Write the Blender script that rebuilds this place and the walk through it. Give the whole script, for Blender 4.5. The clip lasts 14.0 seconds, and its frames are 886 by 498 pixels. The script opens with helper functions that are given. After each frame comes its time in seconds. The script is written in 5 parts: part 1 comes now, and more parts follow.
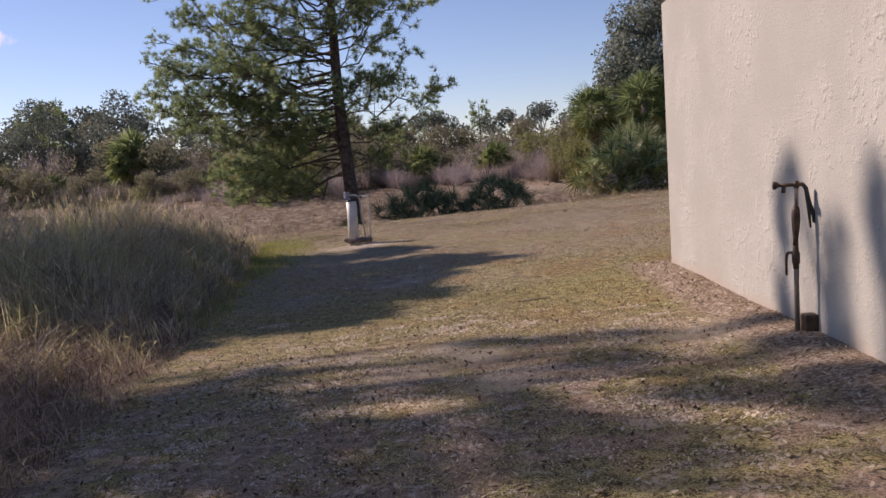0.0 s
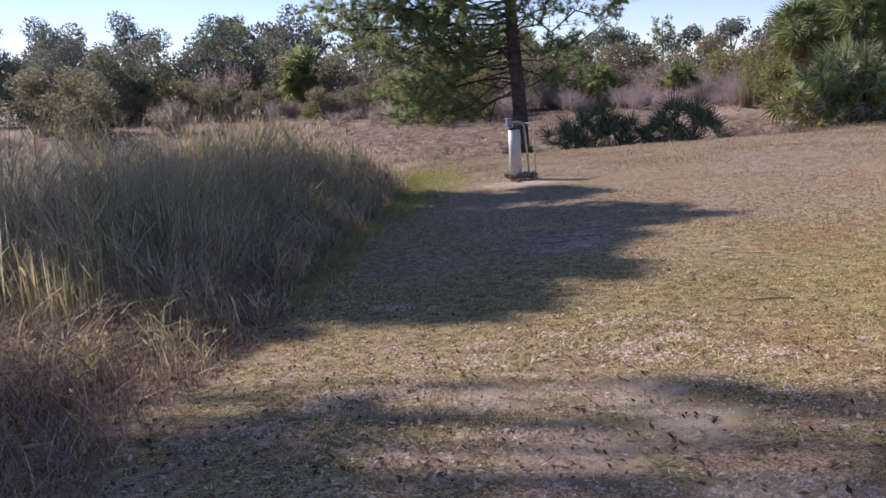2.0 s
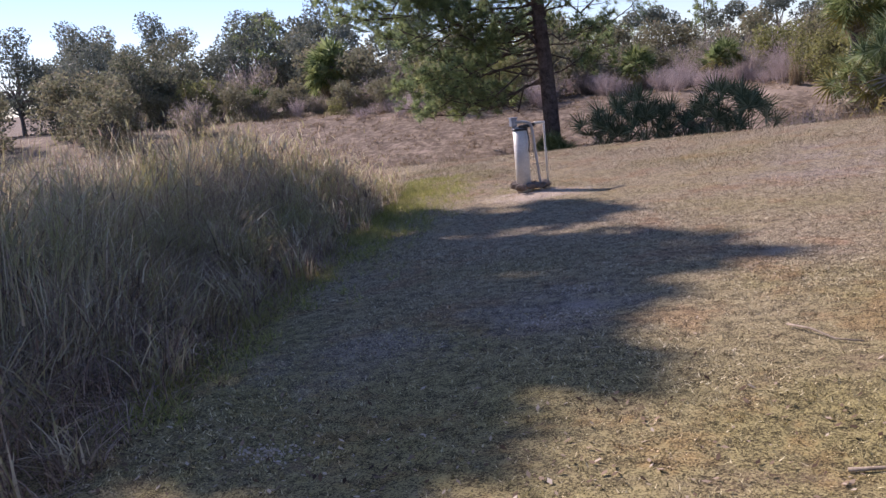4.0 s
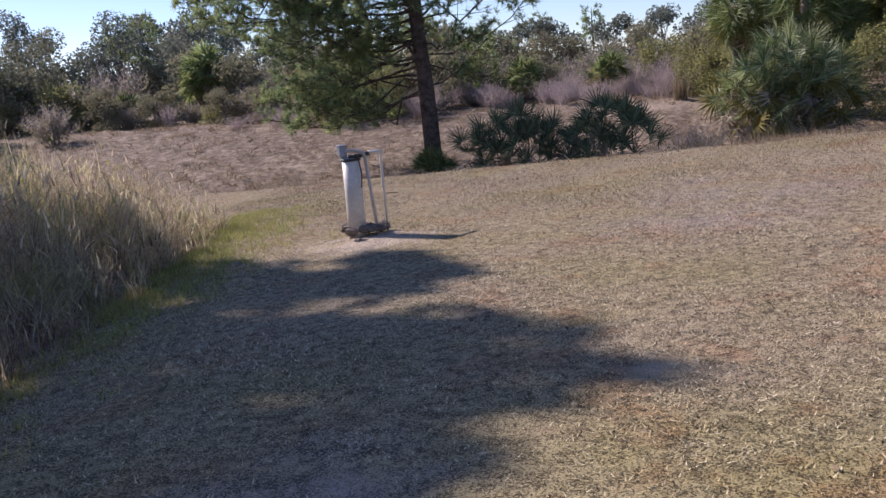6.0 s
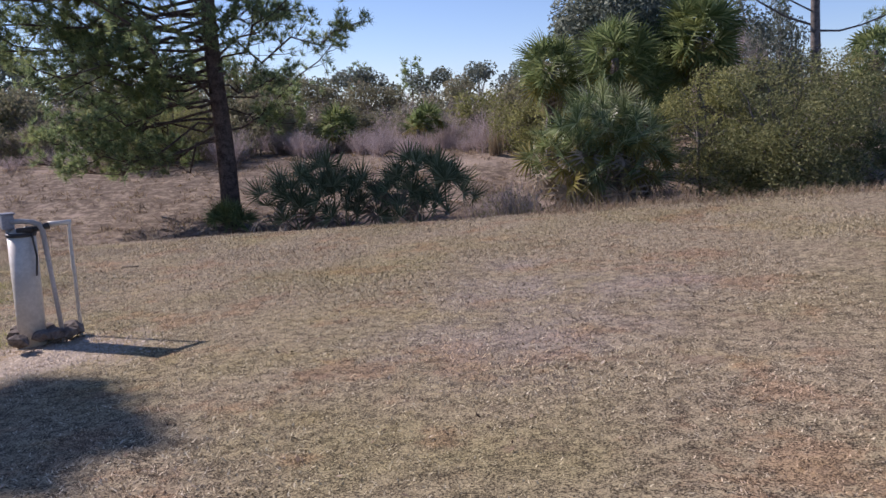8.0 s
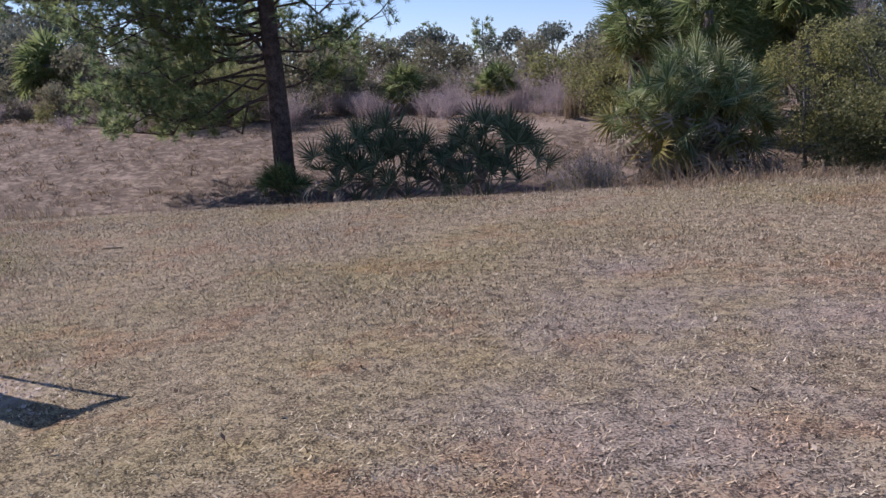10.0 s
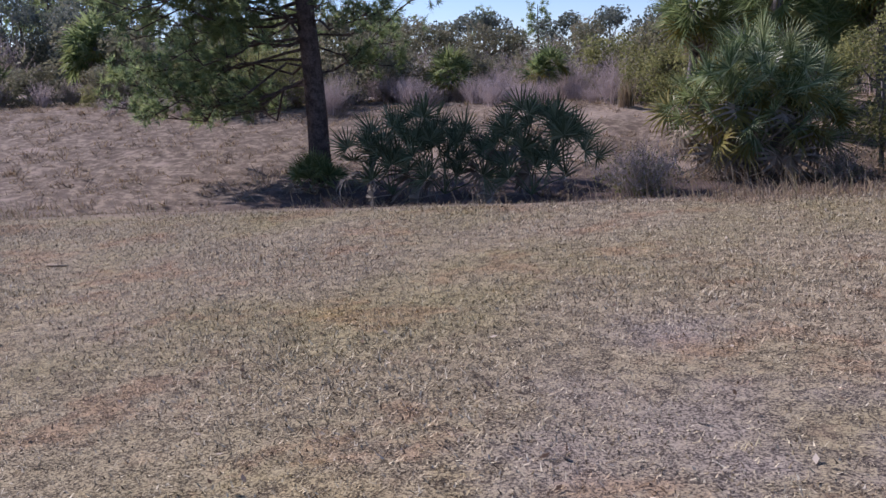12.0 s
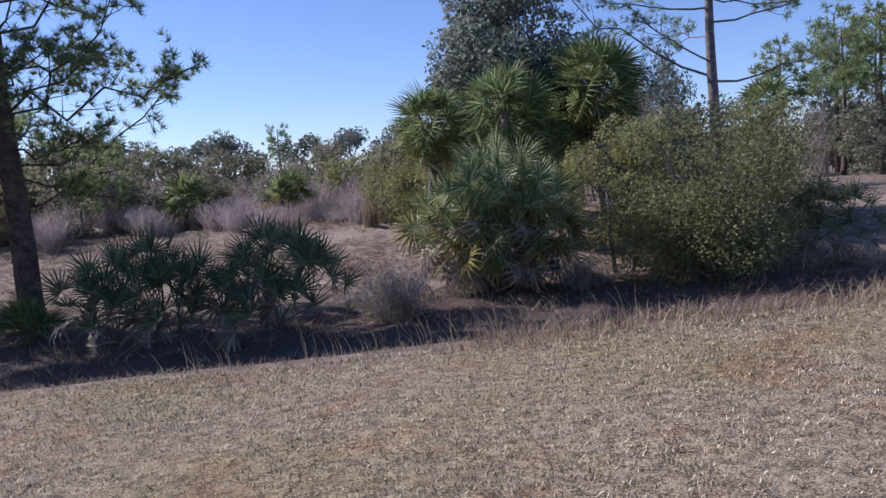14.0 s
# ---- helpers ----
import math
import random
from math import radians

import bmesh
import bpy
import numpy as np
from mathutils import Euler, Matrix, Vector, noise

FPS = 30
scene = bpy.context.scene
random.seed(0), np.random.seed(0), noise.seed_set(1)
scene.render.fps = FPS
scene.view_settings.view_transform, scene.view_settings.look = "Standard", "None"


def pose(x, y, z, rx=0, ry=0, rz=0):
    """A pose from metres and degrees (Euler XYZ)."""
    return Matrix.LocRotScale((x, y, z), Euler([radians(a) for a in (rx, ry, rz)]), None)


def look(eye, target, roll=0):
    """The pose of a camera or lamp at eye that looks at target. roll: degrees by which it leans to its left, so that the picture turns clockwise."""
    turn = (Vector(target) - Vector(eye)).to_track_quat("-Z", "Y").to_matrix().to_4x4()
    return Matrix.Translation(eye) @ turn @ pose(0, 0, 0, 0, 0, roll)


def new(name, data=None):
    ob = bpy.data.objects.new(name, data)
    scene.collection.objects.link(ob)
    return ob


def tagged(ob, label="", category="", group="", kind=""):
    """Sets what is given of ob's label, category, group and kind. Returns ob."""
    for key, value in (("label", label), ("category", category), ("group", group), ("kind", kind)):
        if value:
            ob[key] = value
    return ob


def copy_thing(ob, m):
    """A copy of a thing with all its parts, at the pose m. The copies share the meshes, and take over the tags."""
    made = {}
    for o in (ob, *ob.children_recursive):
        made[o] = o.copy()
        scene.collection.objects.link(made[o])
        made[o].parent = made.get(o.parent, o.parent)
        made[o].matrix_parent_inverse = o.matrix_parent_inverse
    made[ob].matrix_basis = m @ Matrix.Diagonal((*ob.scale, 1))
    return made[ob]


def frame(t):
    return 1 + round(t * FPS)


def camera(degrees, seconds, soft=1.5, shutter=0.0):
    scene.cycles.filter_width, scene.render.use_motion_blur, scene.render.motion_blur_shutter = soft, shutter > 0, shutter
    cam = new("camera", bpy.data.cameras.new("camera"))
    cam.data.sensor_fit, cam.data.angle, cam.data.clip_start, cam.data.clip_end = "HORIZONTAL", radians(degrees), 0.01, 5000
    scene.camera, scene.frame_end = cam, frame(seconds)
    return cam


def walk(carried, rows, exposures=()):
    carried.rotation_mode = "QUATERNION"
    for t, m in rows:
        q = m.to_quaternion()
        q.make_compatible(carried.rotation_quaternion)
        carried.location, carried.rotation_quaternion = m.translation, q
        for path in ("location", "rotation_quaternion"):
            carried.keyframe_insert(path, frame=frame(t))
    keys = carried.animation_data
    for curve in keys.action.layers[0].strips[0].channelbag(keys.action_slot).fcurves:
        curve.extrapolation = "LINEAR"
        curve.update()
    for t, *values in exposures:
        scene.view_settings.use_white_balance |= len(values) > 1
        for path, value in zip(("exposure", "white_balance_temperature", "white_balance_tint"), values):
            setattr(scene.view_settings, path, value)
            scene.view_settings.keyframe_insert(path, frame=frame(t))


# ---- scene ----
cam = camera(54.3, 14.0)
PATH = [
    (0, (2.984, -0.995, 1.563), (2.654, 0.965, 1.342), -4.0),
    (0.5, (2.745, -0.252, 1.573), (2.273, 1.683, 1.395), -3.1),
    (1, (2.624, 0.415, 1.565), (2.065, 2.314, 1.283), -2.8),
    (1.5, (2.504, 0.929, 1.533), (1.878, 2.796, 1.18), -2.5),
    (2, (2.471, 1.416, 1.572), (1.765, 3.248, 1.194), -3.2),
    (4.5, (2.251, 4.59, 1.611), (1.446, 6.371, 1.186), -5.8),
    (5, (2.28, 5.212, 1.568), (1.508, 6.996, 1.095), -7.1),
    (5.5, (2.308, 5.678, 1.592), (1.603, 7.491, 1.129), -6.5),
    (6, (2.244, 6.336, 1.629), (1.663, 8.207, 1.229), -4.6),
    (6.5, (2.221, 6.888, 1.684), (1.824, 8.82, 1.349), -3.0),
    (7, (2.349, 7.469, 1.697), (2.175, 9.439, 1.396), -2.1),
    (9.5, (2.038, 11.106, 1.325), (1.798, 13.057, 0.958), -2.0),
    (10, (2.006, 11.519, 1.329), (1.671, 13.453, 0.941), -1.8),
    (10.5, (2.033, 11.958, 1.327), (1.658, 13.878, 0.911), -1.6),
    (11, (2.051, 12.373, 1.331), (1.649, 14.281, 0.887), -1.6),
    (11.5, (2.069, 12.761, 1.318), (1.634, 14.663, 0.878), -1.6),
    (12, (2.089, 13.093, 1.331), (1.635, 14.995, 0.914), -1.5),
    (12.5, (2.077, 13.499, 1.342), (1.564, 15.399, 0.986), -1.5),
    (13, (2.033, 13.941, 1.361), (1.532, 15.854, 1.063), -2.0),
    (13.5, (2.022, 14.314, 1.355), (1.703, 16.274, 1.109), -2.3),
    (14, (2.107, 14.59, 1.406), (2.218, 16.58, 1.233), -3.5),
]
walk(cam, [(t, look(eye, target, roll)) for t, eye, target, roll in PATH],
     [(0.0, 0.25, 7300, 31), (0.5, 0.33, 7150, 31), (1.5, 0.56, 6750, 32), (4.5, 0.66, 6550, 32), (5.5, 0.62, 6500, 31), (6.5, 0.45, 6550, 28), (7.2, 0.4, 6500, 28),
      (9.5, 0.4, 6300, 29), (11.0, 0.3, 6100, 30), (12.5, 0.4, 6000, 29), (13.0, 0.36, 6000, 29), (14.0, 0.44, 5900, 29)])

# ---- daylight ----
SUN_EL, SUN_AZ = 34.0, -69.0        # degrees; azimuth clockwise from +y
to_sun = Vector((math.sin(radians(SUN_AZ)) * math.cos(radians(SUN_EL)),
                 math.cos(radians(SUN_AZ)) * math.cos(radians(SUN_EL)), math.sin(radians(SUN_EL))))
world = bpy.data.worlds.new("world")
scene.world = world
world.use_nodes = True
wn = world.node_tree.nodes
sky = wn.new("ShaderNodeTexSky")
sky.sky_type, sky.sun_disc = "NISHITA", False
sky.sun_elevation, sky.sun_rotation = radians(SUN_EL), radians(SUN_AZ % 360)
sky.air_density, sky.dust_density, sky.ozone_density = 0.8, 0.08, 5.0
wn["Background"].inputs["Strength"].default_value = 0.102


def small_clouds(nd, lk, blue):
    """A few small fair-weather clouds low in the blue: direction, half width and half height as slopes."""
    way = nd.new("ShaderNodeTexCoord").outputs["Generated"]
    n = nd.new("ShaderNodeTexNoise")
    n.inputs["Scale"].default_value, n.inputs["Detail"].default_value = 60.0, 5.0
    lk.new(way, n.inputs["Vector"])

    def op(kind, a, b):
        m = nd.new("ShaderNodeMath")
        m.operation = kind
        for sock, v in ((m.inputs[0], a), (m.inputs[1], b)):
            if hasattr(v, "is_linked"):
                lk.new(v, sock)
            else:
                sock.default_value = v
        return m.outputs[0]

    def dot(v):
        m = nd.new("ShaderNodeVectorMath")
        m.operation = "DOT_PRODUCT"
        lk.new(way, m.inputs[0])
        m.inputs[1].default_value = v
        return m.outputs["Value"]

    total = 0.0
    for cx, cy, cz, wide, high in CLOUDS:
        c = Vector((cx, cy, cz)).normalized()
        right = c.cross(Vector((0, 0, 1))).normalized()
        up = right.cross(c)
        u, v = op("DIVIDE", dot(right), wide), op("DIVIDE", dot(up), high)
        d = op("ADD", op("MULTIPLY", u, u), op("MULTIPLY", v, v))
        d = op("ADD", d, op("MULTIPLY", op("SUBTRACT", n.outputs[0], 0.5), 3.2))
        edge = nd.new("ShaderNodeMapRange")
        edge.interpolation_type = "SMOOTHSTEP"
        lk.new(d, edge.inputs[0])
        for i, val in ((1, 1.2), (2, 0.1), (3, 0.0), (4, 0.6)):
            edge.inputs[i].default_value = val
        ahead = op("GREATER_THAN", dot(c), 0.9)
        total = op("MAXIMUM", total, op("MULTIPLY", edge.outputs[0], ahead))
    m = nd.new("ShaderNodeMix")
    m.data_type = "RGBA"
    lk.new(total, m.inputs[0])
    lk.new(blue, m.inputs[6])
    m.inputs[7].default_value = (8.0, 7.8, 8.0, 1)
    return m.outputs[2]


CLOUDS = ((-0.624, 0.764, 0.164, 0.0342, 0.0105), (-0.629, 0.763, 0.147, 0.0407, 0.0092), (-0.576, 0.805, 0.144, 0.0223, 0.0092), (-0.416, 0.888, 0.196, 0.0302, 0.0072), (-0.461, 0.866, 0.193, 0.0145, 0.0079))
world.node_tree.links.new(small_clouds(wn, world.node_tree.links, sky.outputs[0]), wn["Background"].inputs["Color"])
sun = new("sun", bpy.data.lights.new("sun", "SUN"))
sun.data.energy, sun.data.angle, sun.data.color = 4.2, radians(0.53), (1.0, 0.955, 0.86)
sun.matrix_world = look(to_sun * 50, (0, 0, 0))

rng = np.random.default_rng(7)


# ---- materials ----
def nodes_of(name):
    m = bpy.data.materials.new(name)
    m.use_nodes = True
    return m, m.node_tree.nodes, m.node_tree.links, m.node_tree.nodes["Principled BSDF"]


def ramp(nodes, stops):
    r = nodes.new("ShaderNodeValToRGB")
    el = r.color_ramp.elements
    while len(el) < len(stops):
        el.new(0.5)
    for e, (p, c) in zip(el, stops):
        e.position, e.color = p, (*c, 1)
    return r


def noise_tex(nodes, links, scale, detail=4.0, rough=0.6, vector=None):
    n = nodes.new("ShaderNodeTexNoise")
    n.inputs["Scale"].default_value, n.inputs["Detail"].default_value = scale, detail
    n.inputs["Roughness"].default_value = rough
    if vector is not None:
        links.new(vector, n.inputs["Vector"])
    return n


def place(nodes):
    return nodes.new("ShaderNodeNewGeometry").outputs["Position"]


def mix(nodes, links, fac, a, b):
    m = nodes.new("ShaderNodeMix")
    m.data_type = "RGBA"
    for sock, v in ((m.inputs[0], fac), (m.inputs[6], a), (m.inputs[7], b)):
        if hasattr(v, "is_linked"):
            links.new(v, sock)
        else:
            sock.default_value = (*v, 1) if isinstance(v, tuple) else v
    return m.outputs[2]


def value(nodes, links, op, a, b=0.0, c=None):
    m = nodes.new("ShaderNodeMath")
    m.operation = op
    for sock, v in zip(m.inputs, (a, b, c)):
        if v is None:
            continue
        if hasattr(v, "is_linked"):
            links.new(v, sock)
        else:
            sock.default_value = v
    return m.outputs[0]


def fade(nodes, links, v, lo, hi):
    """0 under lo, 1 over hi."""
    m = nodes.new("ShaderNodeMapRange")
    m.interpolation_type = "SMOOTHSTEP"
    links.new(v, m.inputs[0])
    m.inputs[1].default_value, m.inputs[2].default_value = lo, hi
    return m.outputs[0]


def leaf_mat(name, colours, trans=0.3, rough=0.55, patch=0.25, patch_scale=0.6, patch_colour=(0.1, 0.09, 0.04), spec=0.12):
    """Leaves, needles and blades: each its own tone, drifting over the plant."""
    m, nd, lk, bs = nodes_of(name)
    geo = nd.new("ShaderNodeNewGeometry")
    r = ramp(nd, [(i / max(1, len(colours) - 1), c) for i, c in enumerate(colours)])
    lk.new(geo.outputs["Random Per Island"], r.inputs[0])
    n = noise_tex(nd, lk, patch_scale, 3.0, 0.6, geo.outputs["Position"])
    f = value(nd, lk, "MULTIPLY", fade(nd, lk, n.outputs[0], 0.45, 0.7), patch)
    col = mix(nd, lk, f, r.outputs[0], patch_colour)
    lk.new(col, bs.inputs["Base Color"])
    bs.inputs["Roughness"].default_value = rough
    bs.inputs["Specular IOR Level"].default_value = spec
    tr = nd.new("ShaderNodeBsdfTranslucent")
    lk.new(col, tr.inputs["Color"])
    sh = nd.new("ShaderNodeMixShader")
    sh.inputs[0].default_value = trans
    out = nd["Material Output"]
    lk.new(bs.outputs[0], sh.inputs[1])
    lk.new(tr.outputs[0], sh.inputs[2])
    lk.new(sh.outputs[0], out.inputs[0])
    return m


def plain_mat(name, a, b, scale, rough=0.7, metal=0.0, bump=0.3, dist=0.01, fine=None, spec=0.5):
    """A surface of two tones with grain and relief."""
    m, nd, lk, bs = nodes_of(name)
    co = nd.new("ShaderNodeTexCoord").outputs["Object"]
    n1 = noise_tex(nd, lk, scale, 5.0, 0.65, co)
    n2 = noise_tex(nd, lk, fine or scale * 9, 3.0, 0.6, co)
    f = value(nd, lk, "ADD", value(nd, lk, "MULTIPLY", n1.outputs[0], 0.65), value(nd, lk, "MULTIPLY", n2.outputs[0], 0.35))
    lk.new(mix(nd, lk, fade(nd, lk, f, 0.36, 0.64), a, b), bs.inputs["Base Color"])
    bs.inputs["Roughness"].default_value, bs.inputs["Metallic"].default_value = rough, metal
    bs.inputs["Specular IOR Level"].default_value = spec
    bp = nd.new("ShaderNodeBump")
    bp.inputs["Strength"].default_value, bp.inputs["Distance"].default_value = bump, dist
    lk.new(f, bp.inputs["Height"])
    lk.new(bp.outputs[0], bs.inputs["Normal"])
    return m


def turf_gaps(nd, lk, pos):
    """Thick and thin places in the turf, for painting its shadowy gaps: a fine felt gathered into clumps a hand across.
    """
    felt = noise_tex(nd, lk, 95.0, 4.0, 0.7, pos)
    felt.inputs["Distortion"].default_value = 0.6
    clump = noise_tex(nd, lk, 13.0, 4.0, 0.65, pos).outputs[0]
    return value(nd, lk, "ADD", value(nd, lk, "MULTIPLY", felt.outputs[0], 0.72), value(nd, lk, "MULTIPLY", clump, 0.28))


def mosaic(nd, lk, pos, col):
    """Patches of a tired lawn, a stride or so across: pinkish brown, ashen and straw."""
    for scale, lo, hi, tint, amount, off in ((1.15, 0.52, 0.62, (1.0, 0.85, 0.80), 0.9, 3.0), (1.5, 0.56, 0.66, (0.97, 0.95, 1.04), 0.45, 17.0), (0.9, 0.54, 0.66, (1.08, 1.05, 0.88), 0.7, 31.0)):
        sh = nd.new("ShaderNodeVectorMath")
        sh.inputs[1].default_value = (off, off * 0.7, 0)
        lk.new(pos, sh.inputs[0])
        f = fade(nd, lk, noise_tex(nd, lk, scale, 6.0, 0.72, sh.outputs[0]).outputs[0], lo, hi)
        tinted = nd.new("ShaderNodeMix")
        tinted.data_type, tinted.blend_type = "RGBA", "MULTIPLY"
        lk.new(value(nd, lk, "MULTIPLY", f, amount), tinted.inputs[0])
        lk.new(col, tinted.inputs[6])
        tinted.inputs[7].default_value = (*tint, 1)
        col = tinted.outputs[2]
    return col


def ground_mat():
    m, nd, lk, bs = nodes_of("dry_lawn_and_sand")
    pos = place(nd)
    sep = nd.new("ShaderNodeSeparateXYZ")
    lk.new(pos, sep.inputs[0])
    X, Y = sep.outputs[0], sep.outputs[1]
    big = noise_tex(nd, lk, 0.45, 4.0, 0.6, pos).outputs[0]
    mid = noise_tex(nd, lk, 2.3, 5.0, 0.65, pos).outputs[0]
    fine = turf_gaps(nd, lk, pos)
    grain = noise_tex(nd, lk, 150.0, 4.0, 0.8, pos).outputs[0]
    # the dark tones hold both soil and painted shade between the blades
    straw = mix(nd, lk, fade(nd, lk, fine, 0.42, 0.58), (0.064, 0.049, 0.034), (0.48, 0.395, 0.258))
    green = mix(nd, lk, fade(nd, lk, fine, 0.42, 0.58), (0.06, 0.05, 0.024), (0.41, 0.352, 0.16))
    young = value(nd, lk, "SUBTRACT", 1.0, fade(nd, lk, Y, 6.5, 11.5))
    lush = value(nd, lk, "MINIMUM", value(nd, lk, "ADD", value(nd, lk, "MULTIPLY", fade(nd, lk, big, 0.4, 0.75), 0.7), value(nd, lk, "MULTIPLY", young, 0.85)), 1.0)
    lawn = mosaic(nd, lk, pos, mix(nd, lk, lush, straw, green))
    brown = mix(nd, lk, fade(nd, lk, grain, 0.4, 0.6), (0.17, 0.11, 0.08), (0.40, 0.285, 0.20))
    lawn = mix(nd, lk, value(nd, lk, "MULTIPLY", fade(nd, lk, mid, 0.57, 0.75), 0.5), lawn, brown)
    sand = mix(nd, lk, fade(nd, lk, grain, 0.3, 0.7), (0.36, 0.285, 0.215), (0.68, 0.585, 0.48))
    litter = mix(nd, lk, fade(nd, lk, fine, 0.4, 0.6), (0.13, 0.085, 0.06), (0.44, 0.325, 0.235))

    def spot(x, y, r0, r1):
        dx, dy = value(nd, lk, "SUBTRACT", X, x), value(nd, lk, "SUBTRACT", Y, y)
        d = value(nd, lk, "SQRT", value(nd, lk, "ADD", value(nd, lk, "MULTIPLY", dx, dx), value(nd, lk, "MULTIPLY", dy, dy)))
        d = value(nd, lk, "ADD", d, value(nd, lk, "MULTIPLY", value(nd, lk, "SUBTRACT", value(nd, lk, "ADD", value(nd, lk, "MULTIPLY", mid, 0.5), value(nd, lk, "MULTIPLY", fine, 0.5)), 0.5), r1 * 4.5))
        return value(nd, lk, "SUBTRACT", 1.0, fade(nd, lk, d, r0, r1))

    # bare sandy ground towards the start of the walk and along the house
    near = value(nd, lk, "SUBTRACT", 1.0, fade(nd, lk, Y, 3.6, 7.6))
    side = value(nd, lk, "MULTIPLY", fade(nd, lk, value(nd, lk, "ADD", X, value(nd, lk, "MULTIPLY", Y, 0.148)), 4.5, 4.72),
                 value(nd, lk, "SUBTRACT", 1.0, fade(nd, lk, Y, 8.2, 8.9)))
    bare = value(nd, lk, "MAXIMUM", near, side)
    col = mix(nd, lk, value(nd, lk, "MULTIPLY", bare, fade(nd, lk, mid, 0.42, 0.58)), lawn, litter)
    rubble = mix(nd, lk, fade(nd, lk, noise_tex(nd, lk, 38.0, 6.0, 0.75, pos).outputs[0], 0.42, 0.62), (0.15, 0.095, 0.065), (0.46, 0.37, 0.28))
    col = mix(nd, lk, value(nd, lk, "MULTIPLY", side, 0.9), col, rubble)
    col = mix(nd, lk, value(nd, lk, "MULTIPLY", bare, fade(nd, lk, noise_tex(nd, lk, 7.0, 10.0, 0.86, pos).outputs[0], 0.53, 0.61)), col, sand)
    for x, y, r0, r1 in ((-1.15, 14.75, 0.25, 0.75), (0.85, 9.25, 0.0, 0.2), (2.0, 10.45, 0.02, 0.22), (1.9, 5.3, 0.0, 0.3), (3.7, 5.0, 0.0, 0.45), (1.75, 4.6, 0.02, 0.4), (2.2, 4.9, 0.0, 0.3), (1.2, 5.2, 0.0, 0.3), (2.5, 4.2, 0.0, 0.35)):
        col = mix(nd, lk, value(nd, lk, "MULTIPLY", spot(x, y, r0, r1), 0.7), col, sand)
    # worn greyish patches in the lawn
    grey = mix(nd, lk, fade(nd, lk, fine, 0.42, 0.57), (0.085, 0.07, 0.062), (0.44, 0.375, 0.335))
    for x, y, r0, r1 in ((2.2, 15.8, 0.1, 1.0), (2.2, 14.3, 0.2, 1.1), (2.25, 17.0, 0.05, 0.45), (3.2, 15.6, 0.1, 0.9), (0.6, 9.1, 0.2, 0.9), (-0.4, 8.3, 0.1, 0.8)):
        col = mix(nd, lk, value(nd, lk, "MULTIPLY", spot(x, y, r0, r1), 0.6), col, grey)
    # ditch and bank beyond the lawn: rusty dead grass, then sand and scrub soil
    line = value(nd, lk, "ADD", Y, value(nd, lk, "MULTIPLY", X, 0.12))
    line = value(nd, lk, "ADD", line, value(nd, lk, "MULTIPLY", value(nd, lk, "SUBTRACT", mid, 0.5), 1.2))
    bank = mix(nd, lk, fade(nd, lk, mid, 0.38, 0.62), (0.13, 0.10, 0.074), (0.32, 0.256, 0.19))
    bank = mix(nd, lk, fade(nd, lk, noise_tex(nd, lk, 4.0, 6.0, 0.7, pos).outputs[0], 0.40, 0.54), (0.13, 0.096, 0.074), bank)
    bank = mix(nd, lk, fade(nd, lk, big, 0.58, 0.72), bank, (0.38, 0.30, 0.24))
    col = mix(nd, lk, fade(nd, lk, line, 20.6, 21.6), col, bank)
    # shade under the pine and palmettos, painted as a darker ditch floor
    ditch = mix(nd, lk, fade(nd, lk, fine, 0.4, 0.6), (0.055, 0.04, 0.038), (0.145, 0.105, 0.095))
    shade_mask = value(nd, lk, "MULTIPLY", fade(nd, lk, Y, 22.0, 23.5), value(nd, lk, "SUBTRACT", 1.0, fade(nd, lk, Y, 37.0, 41.0)))
    shade_mask = value(nd, lk, "MULTIPLY", shade_mask, fade(nd, lk, X, -11.0, -6.5))
    col = mix(nd, lk, value(nd, lk, "MULTIPLY", shade_mask, 0.92), col, ditch)
    path = value(nd, lk, "MULTIPLY", fade(nd, lk, Y, 47.0, 48.5), value(nd, lk, "SUBTRACT", 1.0, fade(nd, lk, Y, 50.5, 51.5)))
    path = value(nd, lk, "MULTIPLY", path, fade(nd, lk, X, -5.5, -2.5))
    col = mix(nd, lk, value(nd, lk, "MULTIPLY", path, 0.4), col, (0.44, 0.36, 0.29))
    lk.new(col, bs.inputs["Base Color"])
    bs.inputs["Roughness"].default_value = 0.95
    bs.inputs["Specular IOR Level"].default_value = 0.15
    bp = nd.new("ShaderNodeBump")
    bp.inputs["Strength"].default_value, bp.inputs["Distance"].default_value = 0.7, 0.012
    lk.new(value(nd, lk, "ADD", fine, value(nd, lk, "MULTIPLY", grain, 0.5)), bp.inputs["Height"])
    lk.new(bp.outputs[0], bs.inputs["Normal"])
    return m


